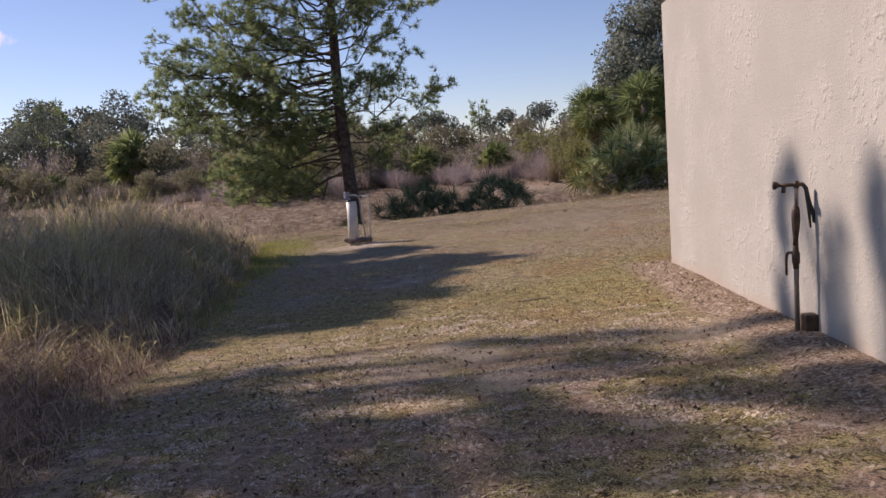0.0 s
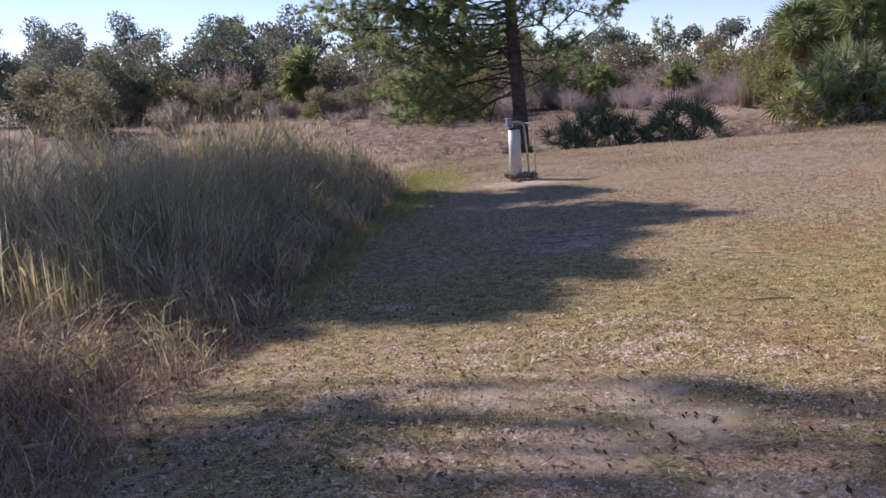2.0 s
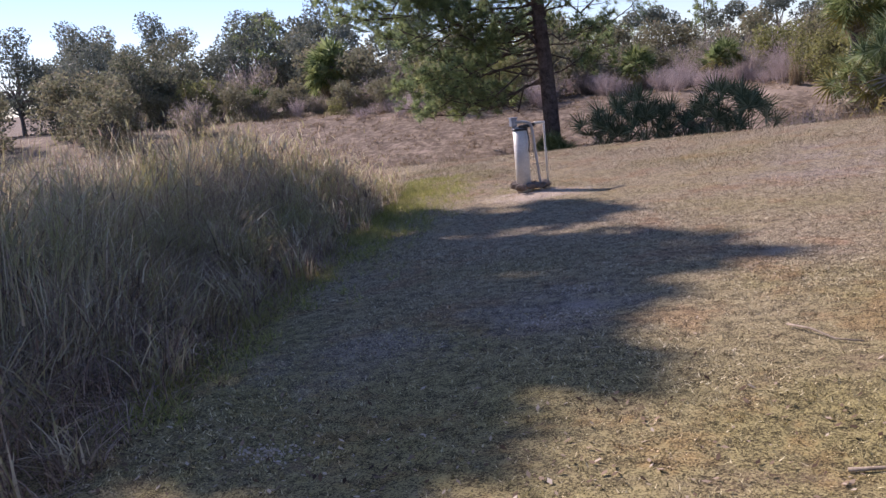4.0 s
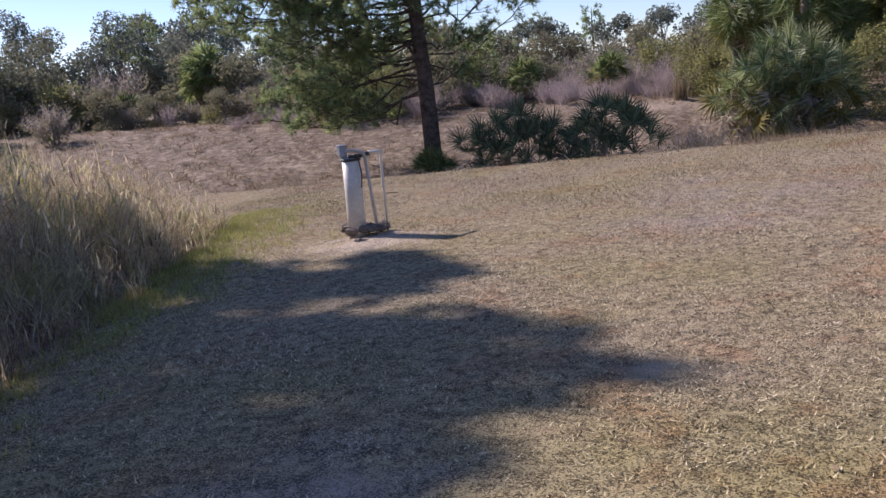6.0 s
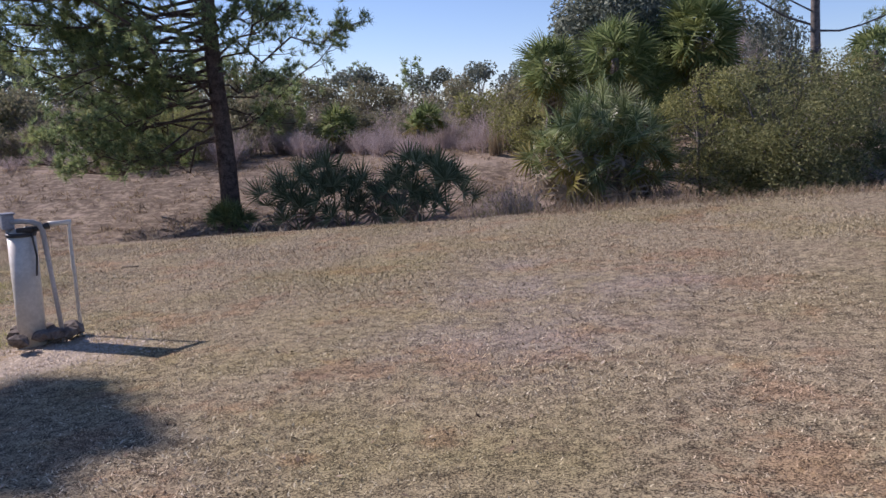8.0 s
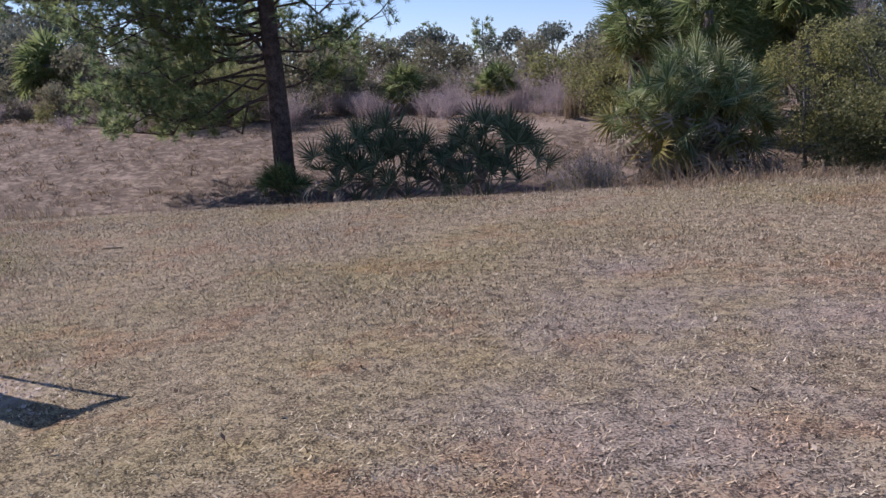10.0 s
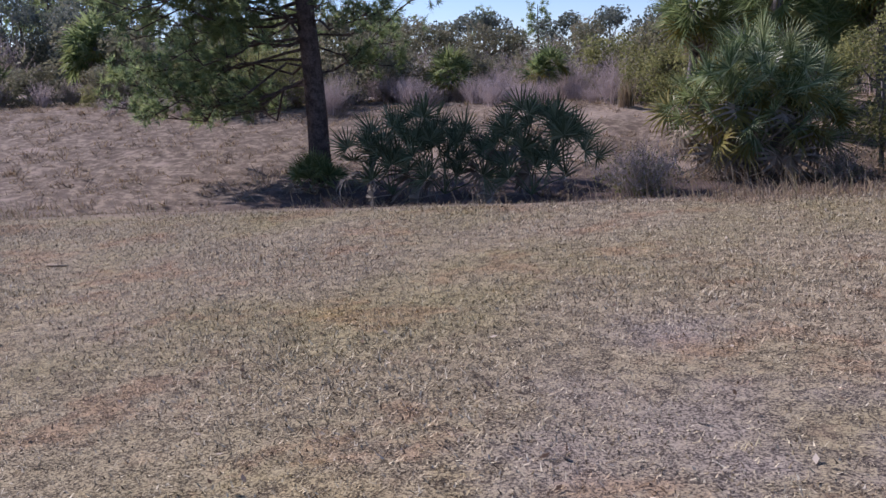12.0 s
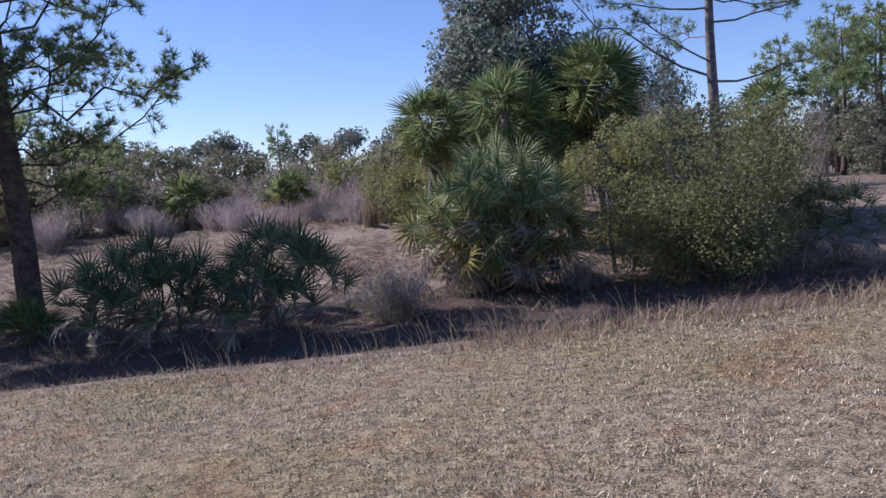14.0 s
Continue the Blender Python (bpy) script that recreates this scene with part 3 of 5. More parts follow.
# ---- the standpipe by the wall ----
def standpipe():
    """Upright water pipe with a stop valve half way and a garden tap on top."""
    P, V, T, H, B = Geo(), Geo(), Geo(), Geo(), Geo()
    P.tube([(0, 0, -0.08), (0, 0, 0.34), (0.004, 0, 0.44)], [0.0165, 0.0165, 0.0165], 10)
    V.tube([(0, 0, 0.40), (0, 0, 0.43), (0, 0, 0.44), (0, 0, 0.50), (0, 0, 0.51), (0, 0, 0.55)], [0.018, 0.02, 0.025, 0.025, 0.02, 0.017], 10)
    V.tube([(-0.005, 0, 0.50), (-0.04, 0, 0.505)], [0.011, 0.01], 8)
    V.tube([(-0.04, 0, 0.508), (-0.053, 0, 0.495), (-0.058, 0, 0.46), (-0.058, 0, 0.36)], [0.010, 0.010, 0.009, 0.008], 6)
    V.tube([(0, 0, 0.55), (0.002, 0, 0.60), (0.004, 0, 0.66), (0.006, 0, 0.72), (0.006, 0, 0.77), (0.01, 0, 0.80)], [0.017, 0.017, 0.024, 0.027, 0.025, 0.016], 10)
    P.tube([(0.01, 0, 0.79), (0.012, 0, 0.93)], [0.013, 0.013], 8)
    T.tube([(-0.09, 0, 0.935), (0.055, 0, 0.935)], [0.012, 0.012], 8)
    T.tube([(-0.128, 0, 0.935), (-0.118, 0, 0.935), (-0.105, 0, 0.935), (-0.09, 0, 0.935)], [0.024, 0.028, 0.024, 0.012], 10)
    T.tube([(-0.06, 0, 0.94), (-0.063, 0, 0.905), (-0.066, 0, 0.885)], [0.012, 0.013, 0.015], 8)
    T.tube([(0.012, 0, 0.915), (0.012, 0, 0.957)], [0.018, 0.018], 8)
    H.tube([(0.05, 0, 0.935), (0.068, 0.005, 0.91), (0.082, 0.005, 0.84), (0.108, 0.0, 0.74), (0.112, 0.0, 0.69)], [0.012, 0.014, 0.013, 0.013, 0.009], 6)
    H.tube([(0.066, 0.0, 0.90), (0.082, -0.012, 0.75), (0.09, -0.012, 0.66)], [0.009, 0.010, 0.006], 6)
    B.box((0.09, 0.02, 0.04), (0.12, 0.10, 0.13), 0.2, 0.012)
    return [("pipe", P.mesh("pipe", M_GALV, True)), ("valve", V.mesh("valve", M_RUST, True)),
            ("tap", T.mesh("tap", M_RUST, True)), ("hose_strap", H.mesh("hose_strap", M_DARK, True)), ("meter_box", B.mesh("meter_box", M_RUST))]


thing("standpipe", rot(4.245, 4.56, gz(4.245, 4.56), -6, 0.97), standpipe(), "dark rusty water standpipe with tap beside the stucco wall", "water tap")


# ---- the well head ----
def well_head():
    C, B, A, R, D, S = Geo(), Geo(), Geo(), Geo(), Geo(), Geo()
    C.tube([(0, 0, -0.05), (0, 0, 0.40), (0, 0, 0.815)], [0.1, 0.1, 0.1], 24)
    D.tube([(0, 0, 0.812), (0, 0, 0.815), (0, 0, 0.835), (0, 0, 0.84)], [0.1, 0.108, 0.108, 0.09], 24)
    A.tube([(0, 0, 0.835), (0, 0, 0.85), (0, 0, 0.865)], [0.09, 0.08, 0.05], 16)
    B.box((-0.085, 0.0, 0.925), (0.085, 0.09, 0.115), 0.3, 0.012)
    B.box((-0.085, 0.0, 0.984), (0.105, 0.105, 0.012), 0.3, 0.005)
    B.tube([(-0.085, 0.0, 0.835), (-0.085, 0.0, 0.875)], [0.02, 0.02], 10)
    D.tube([(0.02, -0.02, 0.85), (0.05, -0.03, 0.862), (0.12, -0.04, 0.866), (0.2, -0.03, 0.88)], [0.03, 0.028, 0.022, 0.026], 10)
    D.tube([(0.07, -0.06, 0.86), (0.085, -0.09, 0.80), (0.10, -0.10, 0.66), (0.085, -0.10, 0.52)], [0.008, 0.008, 0.008, 0.008], 6)
    D.box((0.03, -0.06, 0.86), (0.11, 0.05, 0.04), 0.0, 0.012)
    A.tube([(-0.06, -0.03, 0.925), (0.03, -0.04, 0.925), (0.09, -0.05, 0.915), (0.13, -0.05, 0.895), (0.152, -0.05, 0.85), (0.19, -0.06, 0.40), (0.225, -0.07, -0.05)],
           [0.02, 0.02, 0.021, 0.021, 0.02, 0.017, 0.017], 10)
    R.tube([(0.19, 0.0, 0.885), (0.26, 0.03, 0.886), (0.345, 0.05, 0.887)], [0.022, 0.019, 0.019], 8)
    R.tube([(0.33, 0.045, 0.896), (0.33, 0.045, 0.86), (0.33, 0.045, 0.55), (0.332, 0.045, 0.54), (0.334, 0.045, 0.50), (0.34, 0.045, -0.05)], [0.016, 0.014, 0.014, 0.018, 0.014, 0.014], 10)
    r = random.Random(4)
    for i in range(26):
        a, d = r.uniform(0, 6.28), r.uniform(0.09, 0.25)
        s = r.uniform(0.04, 0.085)
        bm = bmesh.new()
        bmesh.ops.create_icosphere(bm, subdivisions=1, radius=s)
        for v in bm.verts:
            v.co *= r.uniform(0.7, 1.2)
            v.co.z *= 0.7
            v.co += Vector((d * math.cos(a) * 1.2 + 0.02, d * math.sin(a), 0.03 + s * 0.45))
        bm.verts.index_update()
        base = S.n
        S.add([v.co[:] for v in bm.verts], [])
        S.f += [[v.index + base for v in f.verts] for f in bm.faces]
        bm.free()
    return [("casing", C.mesh("casing", M_PVC, True)), ("cap_box", B.mesh("cap_box", M_STEELBOX)), ("fitting", D.mesh("fitting", M_DARK, True)),
            ("bent_pipe", A.mesh("bent_pipe", M_GREYPIPE, True)), ("riser_pipe", R.mesh("riser_pipe", M_PVC, True)), ("footing", S.mesh("footing", M_STONE))]


thing("well_head", rot(-1.44, 15.08, gz(-1.44, 15.08) + 0.03, 25), well_head(), "weathered white plastic well casing with bent grey pipes on the lawn", "well")


# ---- plants: builders ----
def limb_curve(a, b, sag, n=6, wobble=0.06):
    a, b = np.asarray(a, float), np.asarray(b, float)
    u = np.linspace(0, 1, n)[:, None]
    p = a + (b - a) * u
    p[:, 2] += sag * np.sin(u[:, 0] * np.pi)
    p[1:-1] += rng.normal(size=(n - 2, 3)) * wobble * np.linalg.norm(b - a) * 0.25
    return p


def tufts(geo, C, D, per, length, width):
    """Bursts of needles at places C pointing along D."""
    n = len(C)
    d = np.repeat(D, per, 0) * 0.55 + unit(n * per) * 0.9
    d /= np.linalg.norm(d, axis=1)[:, None]
    base = np.repeat(C, per, 0)
    side = np.cross(d, unit(n * per))
    side /= np.linalg.norm(side, axis=1)[:, None] + 1e-9
    L = length * rng.uniform(0.7, 1.2, n * per)[:, None]
    V = np.stack([base - side * width * 0.5, base + side * width * 0.5, base + d * L], 1)
    geo.add(V, (np.arange(n * per) * 3)[:, None] + np.arange(3))


def pine(height, radius, branches, per, length, width, spine, dense=3.2, wobble=0.16, bark=None):
    """branches: (height on trunk, azimuth in degrees, reach, rise)."""
    T, B, N = Geo(), Geo(), Geo()
    zs = np.linspace(-0.4, height, 16)
    tx = spine * zs
    rad = radius * (1 - np.clip(zs, 0, None) / height) ** 0.75 + 0.03
    rad[0] *= 1.25
    trunk = np.stack([tx + 0.05 * np.sin(zs * 0.7), 0.05 * np.cos(zs * 0.6), zs], 1)
    T.tube(trunk, rad, 14)
    cs, ds = [], []
    for z, az, reach, rise in branches:
        a = np.array([np.interp(z, zs, trunk[:, 0]), 0, z])
        way = np.array([math.cos(radians(az)), math.sin(radians(az)), 0])
        p = limb_curve(a, a + way * reach + [0, 0, rise], -0.05 * reach, 7, wobble)
        r0 = 0.02 + 0.0055 * reach
        B.tube(p, np.linspace(r0, 0.015, 7), 6, False)
        for k in range(int(dense * reach) + 2):
            u = rng.uniform(0.18, 1.0) ** 0.8
            q = np.array([np.interp(u, np.linspace(0, 1, 7), p[:, i]) for i in range(3)])
            side = way * rng.uniform(0.1, 0.9) + np.array([-way[1], way[0], 0]) * rng.uniform(-1, 1) + [0, 0, rng.uniform(-0.25, 0.8)]
            side /= np.linalg.norm(side)
            tl = rng.uniform(0.45, 1.3) * (1.25 - 0.5 * u)
            e = q + side * tl
            B.tube(np.stack([q, (q + e) / 2 + [0, 0, -0.05], e]), [0.018, 0.012, 0.007], 3, False)
            for j in range(rng.integers(3, 6)):
                v = 1.0 - 0.4 * rng.uniform(0, 1) ** 1.5
                cs.append(q + side * tl * v + rng.normal(size=3) * 0.10)
                ds.append(side + [0, 0, 0.5])
    tufts(N, np.array(cs), np.array(ds), per, length, width)
    return [("trunk", T.mesh("trunk", bark or M_BARK, True)), ("branches", B.mesh("branches", bark or M_BARK)), ("needles", N.mesh("needles", M_NEEDLE))]


def crown_tree(height, spread_r, base_z, clumps, per, leaf, leaf_m, bark_m, trunk_r=0.12, flat=0.8, gap=0.25, stems=1, aspect=0.55, corners=3):
    """A tree or shrub: trunk, limbs that end in leafy clumps, an uneven crown."""
    T, B, L = Geo(), Geo(), Geo()
    mid = base_z + (height - base_z) * 0.45
    d = unit(clumps)
    rr = rng.uniform(0.35, 1.0, clumps) ** 0.6
    C = np.stack([d[:, 0] * rr * spread_r, d[:, 1] * rr * spread_r, mid + d[:, 2] * rr * np.where(d[:, 2] > 0, height - mid, mid - base_z)], 1)
    for s in range(stems):
        o = np.array([rng.uniform(-1, 1), rng.uniform(-1, 1), 0]) * (0.0 if stems == 1 else spread_r * 0.22)
        T.tube(limb_curve(o + [0, 0, -0.3], o * 1.8 + [0, 0, mid], 0.0, 6, 0.05), np.linspace(trunk_r, trunk_r * 0.45, 6), 8)
    for i in range(clumps):
        a = np.array([0, 0, rng.uniform(0.35, 0.9) * mid])
        B.tube(limb_curve(a, C[i], 0.06 * spread_r, 5, 0.12), np.linspace(trunk_r * 0.4, 0.012, 5), 3, False)
    size = spread_r * rng.uniform(0.2, 0.42, clumps)
    for i in range(clumps):
        k = int(per * (size[i] / (0.31 * spread_r)) ** 2)
        q = unit(k)
        rad = rng.uniform(0.25, 1.0, k) ** 0.45
        P = C[i] + q * (rad * size[i])[:, None] * [1, 1, flat]
        wob = np.sin(P[:, 0] * 5.1 + i) * np.sin(P[:, 1] * 4.3) * np.sin(P[:, 2] * 5.7 + i)
        P = P[wob > -0.5 + gap * 0.8]
        P = P[P[:, 2] > 0.05]
        leaves(L, P, leaf, aspect, 0.0, corners)
    return [("trunk", T.mesh("trunk", bark_m, True)), ("limbs", B.mesh("limbs", bark_m)), ("foliage", L.mesh("foliage", leaf_m))]


def twig_bush(height, spread_r, stems, per, mat, thick=0.012, leaf_m=None, leaf=0.05):
    """Bare bush: many bowed stems, each with finer twigs."""
    B, L = Geo(), Geo()
    az, rr = rng.uniform(0, 6.283, stems), rng.uniform(0.1, 1, stems) * spread_r
    tall = height * rng.uniform(0.6, 1.0, stems) * (1 - 0.35 * (rr / spread_r) ** 2)
    base = np.stack([np.cos(az) * rr * 0.3, np.sin(az) * rr * 0.3, np.full(stems, -0.1)], 1)
    lean = rr * 0.7 / tall
    blades(B, base, tall, np.full(stems, thick * 2.2), lean, az, 3)
    u = rng.uniform(0.2, 0.97, stems * per)
    i = np.repeat(np.arange(stems), per)
    out = np.stack([np.cos(az[i]), np.sin(az[i]), 0 * u], 1) * (lean[i] * tall[i] * u**1.8)[:, None]
    q = base[i] + out + np.stack([0 * u, 0 * u, tall[i] * (u - 0.21 * np.minimum(lean[i], 1.5) * u**2)], 1)
    blades(B, q, rng.uniform(0.12, 0.38, len(u)) * height * 0.8, np.full(len(u), thick), rng.uniform(0.2, 1.1, len(u)), rng.uniform(0, 6.283, len(u)), 1)
    parts = [("stems", B.mesh("stems", mat))]
    if leaf_m:
        leaves(L, q + rng.normal(size=q.shape) * 0.12, leaf, 0.6, 0.0, 3)
        parts.append(("foliage", L.mesh("foliage", leaf_m)))
    return parts


def frond_mesh(petiole, blade, segs, mat, droop, seed, half=112, joined=0.36):
    """A fan leaf: a stalk, and stiff folded fingers that part from one another some way out from its end."""
    r = random.Random(seed)
    G = Geo()
    arch = 0.10 * petiole
    G.tube([(0, 0, 0), (petiole * 0.5, 0, arch), (petiole, 0, arch * 0.6)], [0.018, 0.013, 0.010], 3, False)
    hub = np.array([petiole, 0, arch * 0.6])
    step = radians(half) / (segs - 1)
    for i in range(segs):
        a = radians(-half + 2 * half * i / (segs - 1) + r.uniform(-2.0, 2.0))
        L = blade * (0.74 + 0.26 * math.cos(a * 0.75)) * r.uniform(0.88, 1.06)
        way = np.array([math.cos(a), math.sin(a), 0.06 * math.cos(a) + 0.16 * abs(math.sin(a))])
        side = np.array([-math.sin(a), math.cos(a), 0.0])
        w = L * joined * math.tan(step) * 1.05
        sag = droop * L
        p1 = hub + way * L * joined
        p2 = hub + way * L * 0.72 + [0, 0, -sag * 0.12]
        p3 = hub + way * L * 0.98 + [0, 0, -sag * r.uniform(0.3, 0.6)]
        ridge = np.array([0, 0, w * (0.5 if i % 2 else -0.5)])
        G.add([hub, p1 - side * w - ridge, p1 + side * w + ridge, p2 - side * w * 0.62, p2 + side * w * 0.62, p3], ([[1, 2, 4, 3]], [[0, 2, 1], [3, 4, 5]]))
    return G.mesh("frond", mat)


FROND = [frond_mesh(0.75, 0.85, 20, M_PALM, d, i, 105) for i, d in enumerate((0.2, 0.5, 0.9))]
FROND_BRIGHT = [frond_mesh(0.9, 0.8, 19, M_PALMBRIGHT, d, 50 + i, 95, 0.26) for i, d in enumerate((0.1, 0.35, 0.6))]
FROND_DARK = [frond_mesh(0.8, 0.6, 17, M_PALMDARK, d, 10 + i, 105, 0.3) for i, d in enumerate((0.0, 0.15))]
FROND_OLD = [frond_mesh(0.8, 0.8, 18, M_PALMOLD, 0.9, 20)]
FROND_DEAD = [frond_mesh(0.8, 0.7, 13, M_PALMDEAD, 2.0, 30)]
FROND_FAR = [frond_mesh(0.8, 0.95, 13, M_PALM, d, 40 + i) for i, d in enumerate((0.4, 1.0))]


def palm(name, x, y, heads, count, size, meshes, label, old=0, dead=0, trunk=0.0, low=-35, high=88, group="", sink=0.0, roll=60):
    """Fan palm: heads (dx, dy, height) each with a globe of fronds; trunk: its radius."""
    e = new(name)
    e.matrix_world = rot(x, y, gz(x, y) - sink)
    tagged(e, label, "palm", group)
    for hx, hy, hz in heads:
        if trunk:
            T = Geo()
            zs = np.linspace(-0.3, hz, 9)
            T.tube(np.stack([hx * (zs + 0.3) / (hz + 0.3), hy * (zs + 0.3) / (hz + 0.3), zs], 1), trunk * (1 + 0.12 * np.cos(np.arange(9) * 2.0)), 9)
            part(e, "trunk", T.mesh("trunk", M_BARKGREY, True))
        kinds = ["g"] * count + ["o"] * old + ["d"] * dead
        for i, k in enumerate(kinds):
            if k == "g":
                u = (i + 0.5) / count
                el = high - (high - low) * u**0.8
                me = meshes[i % len(meshes)]
            elif k == "o":
                el, me = low + rng.uniform(-15, 25), FROND_OLD[0]
            else:
                el, me = low - rng.uniform(15, 40), FROND_DEAD[0]
            az = i * 137.5 + rng.uniform(-15, 15)
            s = size * rng.uniform(0.82, 1.12)
            m = Matrix.LocRotScale((hx, hy, hz), Euler((radians(rng.uniform(-roll, roll)), radians(-el), radians(az)), "XYZ"), (s, s, s))
            part(e, "frond", me, m, {"o": "yellowing frond", "d": "dead brown frond"}.get(k, ""))
    return e


# ---- the large pine beyond the ditch ----
br = []
PINE_H = 18.0
for i in range(46):
    z = 3.2 + 14.4 * (i / 45) ** 0.95
    az = i * 137.5 + rng.uniform(-30, 30)
    k = 1 - (z - 3.2) / 16.4
    reach = (2.0 + 3.8 * k ** 0.45) * rng.uniform(0.6, 1.1)
    c = math.cos(radians(az))
    reach *= 1.2 if c < -0.2 else (0.72 if c > 0.3 else 1.0)
    br.append((z, az, reach * 0.95, reach * rng.uniform(-0.1, 0.95)))
br += [(5.6, -8, 5.3, 1.0), (5.0, 176, 6.4, -0.6), (6.0, 190, 7.2, 0.8), (7.2, 172, 8.0, 2.0), (8.0, 200, 6.5, 2.2), (4.3, 185, 5.8, -1.3), (3.7, 165, 5.2, -1.0), (3.4, 200, 4.6, -1.2),
       (7.8, 12, 4.2, 2.8), (9.0, -15, 4.3, 2.4), (9.6, 170, 6.2, 3.0), (10.8, 185, 5.4, 2.6), (11.4, 5, 3.8, 2.2), (5.0, 210, 5.4, -0.2), (6.8, 160, 6.0, 1.4), (4.4, 225, 4.4, -0.8),
       (6.4, 182, 5.2, 0.0), (5.8, 150, 5.0, 0.4), (4.8, 140, 4.2, -0.6), (8.6, 183, 7.0, 2.0), (4.2, 20, 2.6, -0.8), (4.8, -30, 3.0, 0.0), (3.0, 178, 5.8, -1.0), (3.2, 192, 6.4, -0.8), (2.9, 160, 4.8, -1.1), (3.6, 182, 6.6, -0.4), (4.0, 172, 6.2, -0.2)]
br += [(8.2, 178, 8.6, 1.6), (9.4, 192, 7.6, 2.0), (10.4, 176, 7.0, 2.4), (11.6, 188, 6.4, 2.4), (12.6, 174, 5.6, 2.6), (7.4, 196, 7.8, 1.0), (9.0, 165, 7.0, 2.2), (11.0, 160, 5.8, 2.6),
       (6.2, 180, 9.0, 0.6), (7.0, 188, 9.2, 0.3), (5.4, 172, 8.4, 0.6), (6.6, 168, 8.2, 0.9), (7.7, 180, 8.8, 0.1), (5.8, 196, 8.2, 0.6), (8.4, 187, 9.0, 0.4)]
# limbs on the near side, whose needles hide much of the stem
for i in range(13):
    br.append((4.2 + 0.75 * i, -150 + 37 * (i % 4), rng.uniform(1.8, 3.4) + (1.6 if i % 4 == 0 else 0), rng.uniform(-0.2, 0.9)))
thing("pine_tree", rot(-7.75, 38.2, gz(-7.75, 38.2)), pine(PINE_H, 0.31, br, 22, 0.26, 0.026, -0.030, 5.0),
      "large pine with dark bark and green needles on the ditch bank", "tree")

# ---- the slim pine on the far side ----
br2 = [(5.4, 178, 7.0, 4.4), (6.0, 200, 4.0, 2.2), (5.2, 8, 6.6, 1.7), (7.6, 0, 5.6, 1.6), (8.2, 182, 5.0, 0.9), (7.0, 100, 3.0, 0.8), (8.6, -10, 3.5, -0.4), (9.0, 185, 4.0, 0.6), (10.0, 20, 5.0, 0.6), (10.6, 160, 4.4, 0.8), (11.4, -20, 5.2, 0.6), (12.2, 200, 3.6, 0.8), (13.2, 10, 3.2, 0.8), (14.0, 170, 2.8, 0.8), (14.6, 60, 2.4, 0.8)]
thing("pine_tree", rot(15.7, 50.0, gz(15.7, 50.0)), pine(16.0, 0.24, br2, 20, 0.3, 0.018, -0.01, 3.6, 0.07, M_BARKGREY),
      "slim half-bare pine with long limbs behind the shrubs", "tree")

# ---- palms along the ditch ----
palm("palmetto", -3.85, 35.0, [(-1.2, 0, 0.75), (-0.5, 0.1, 1.1), (0.5, -0.1, 0.9), (0.1, 0.5, 1.35), (-0.5, -0.4, 0.3), (0.9, -0.4, 0.35), (1.2, 0.2, 0.8)], 9, 1.2, FROND_DARK, "dark green saw palmetto clump in the shade of the pine", low=18, group="palmettos by the ditch", dead=1, roll=85)
palm("palmetto", -0.7, 35.0, [(-0.8, 0, 0.8), (-0.1, 0.1, 1.5), (0.8, -0.1, 0.85), (0.0, -0.4, 0.35), (0.45, 0.4, 1.3)], 9, 1.25, FROND_DARK, "dark green saw palmetto clump beside the ditch", low=18, group="palmettos by the ditch", dead=1, roll=85)
palm("palmetto", -7.5, 36.9, [(0, 0, 0.15), (0.3, -0.1, 0.1)], 11, 0.72, FROND, "small bright palmetto at the foot of the pine", low=15, group="palmettos by the ditch", dead=2, roll=80)
palm("cabbage_palm", 5.0, 39.3, [(0.0, -0.3, 2.5), (-1.35, 0.0, 1.8), (1.35, 0.1, 1.8), (0.1, 0.5, 2.9), (-0.8, -0.6, 1.35), (0.8, -0.6, 1.35), (-0.6, -0.4, 2.4), (0.7, -0.3, 2.4)], 15, 1.16, FROND_BRIGHT, "wide many-headed green cabbage palm beside the ditch", old=4, dead=7, trunk=0.08, low=-30, group="cabbage palms", roll=75)
for x, y, h, s, n in ((3.5, 46.0, 4.0, 1.2, 42), (6.1, 44.6, 4.6, 1.25, 46), (7.3, 45.5, 3.5, 1.2, 34), (9.95, 46.0, 5.3, 1.4, 60), (8.5, 47.0, 3.8, 1.2, 34)):
    palm("cabbage_palm", x, y, [(rng.uniform(-0.3, 0.3), 0, h)], n, s, FROND, "tall cabbage palm with a round green crown", old=8, dead=8, trunk=0.17, low=-55, group="cabbage palms", roll=75)
palm("palmetto", 14.9, 39.0, [(-0.5, 0, 1.3), (0.5, 0, 1.2)], 18, 1.0, FROND_DARK, "dark palmetto beside the round shrub", low=-30, group="palmettos by the ditch", dead=2)
for x, h in ((20.6, 4.3), (19.9, 2.4)):
    palm("cabbage_palm", x, 56.0, [(0, 0, h)], 24, 0.95, FROND_FAR, "cabbage palm with shaggy dead fronds in the scrub", old=4, dead=8, trunk=0.16, low=-40, group="cabbage palms")
palm("cabbage_palm", -7.6, 56.0, [(0, 0, 1.3)], 26, 0.95, FROND_FAR, "small cabbage palm in the dry scrub", old=3, dead=2, trunk=0.14, low=-25, group="cabbage palms")
palm("cabbage_palm", -3.1, 56.0, [(0, 0, 1.2), (0.5, 0.3, 1.5)], 14, 0.8, FROND_FAR, "small yellowish cabbage palm in the dry scrub", old=5, trunk=0.1, low=-10, group="cabbage palms")
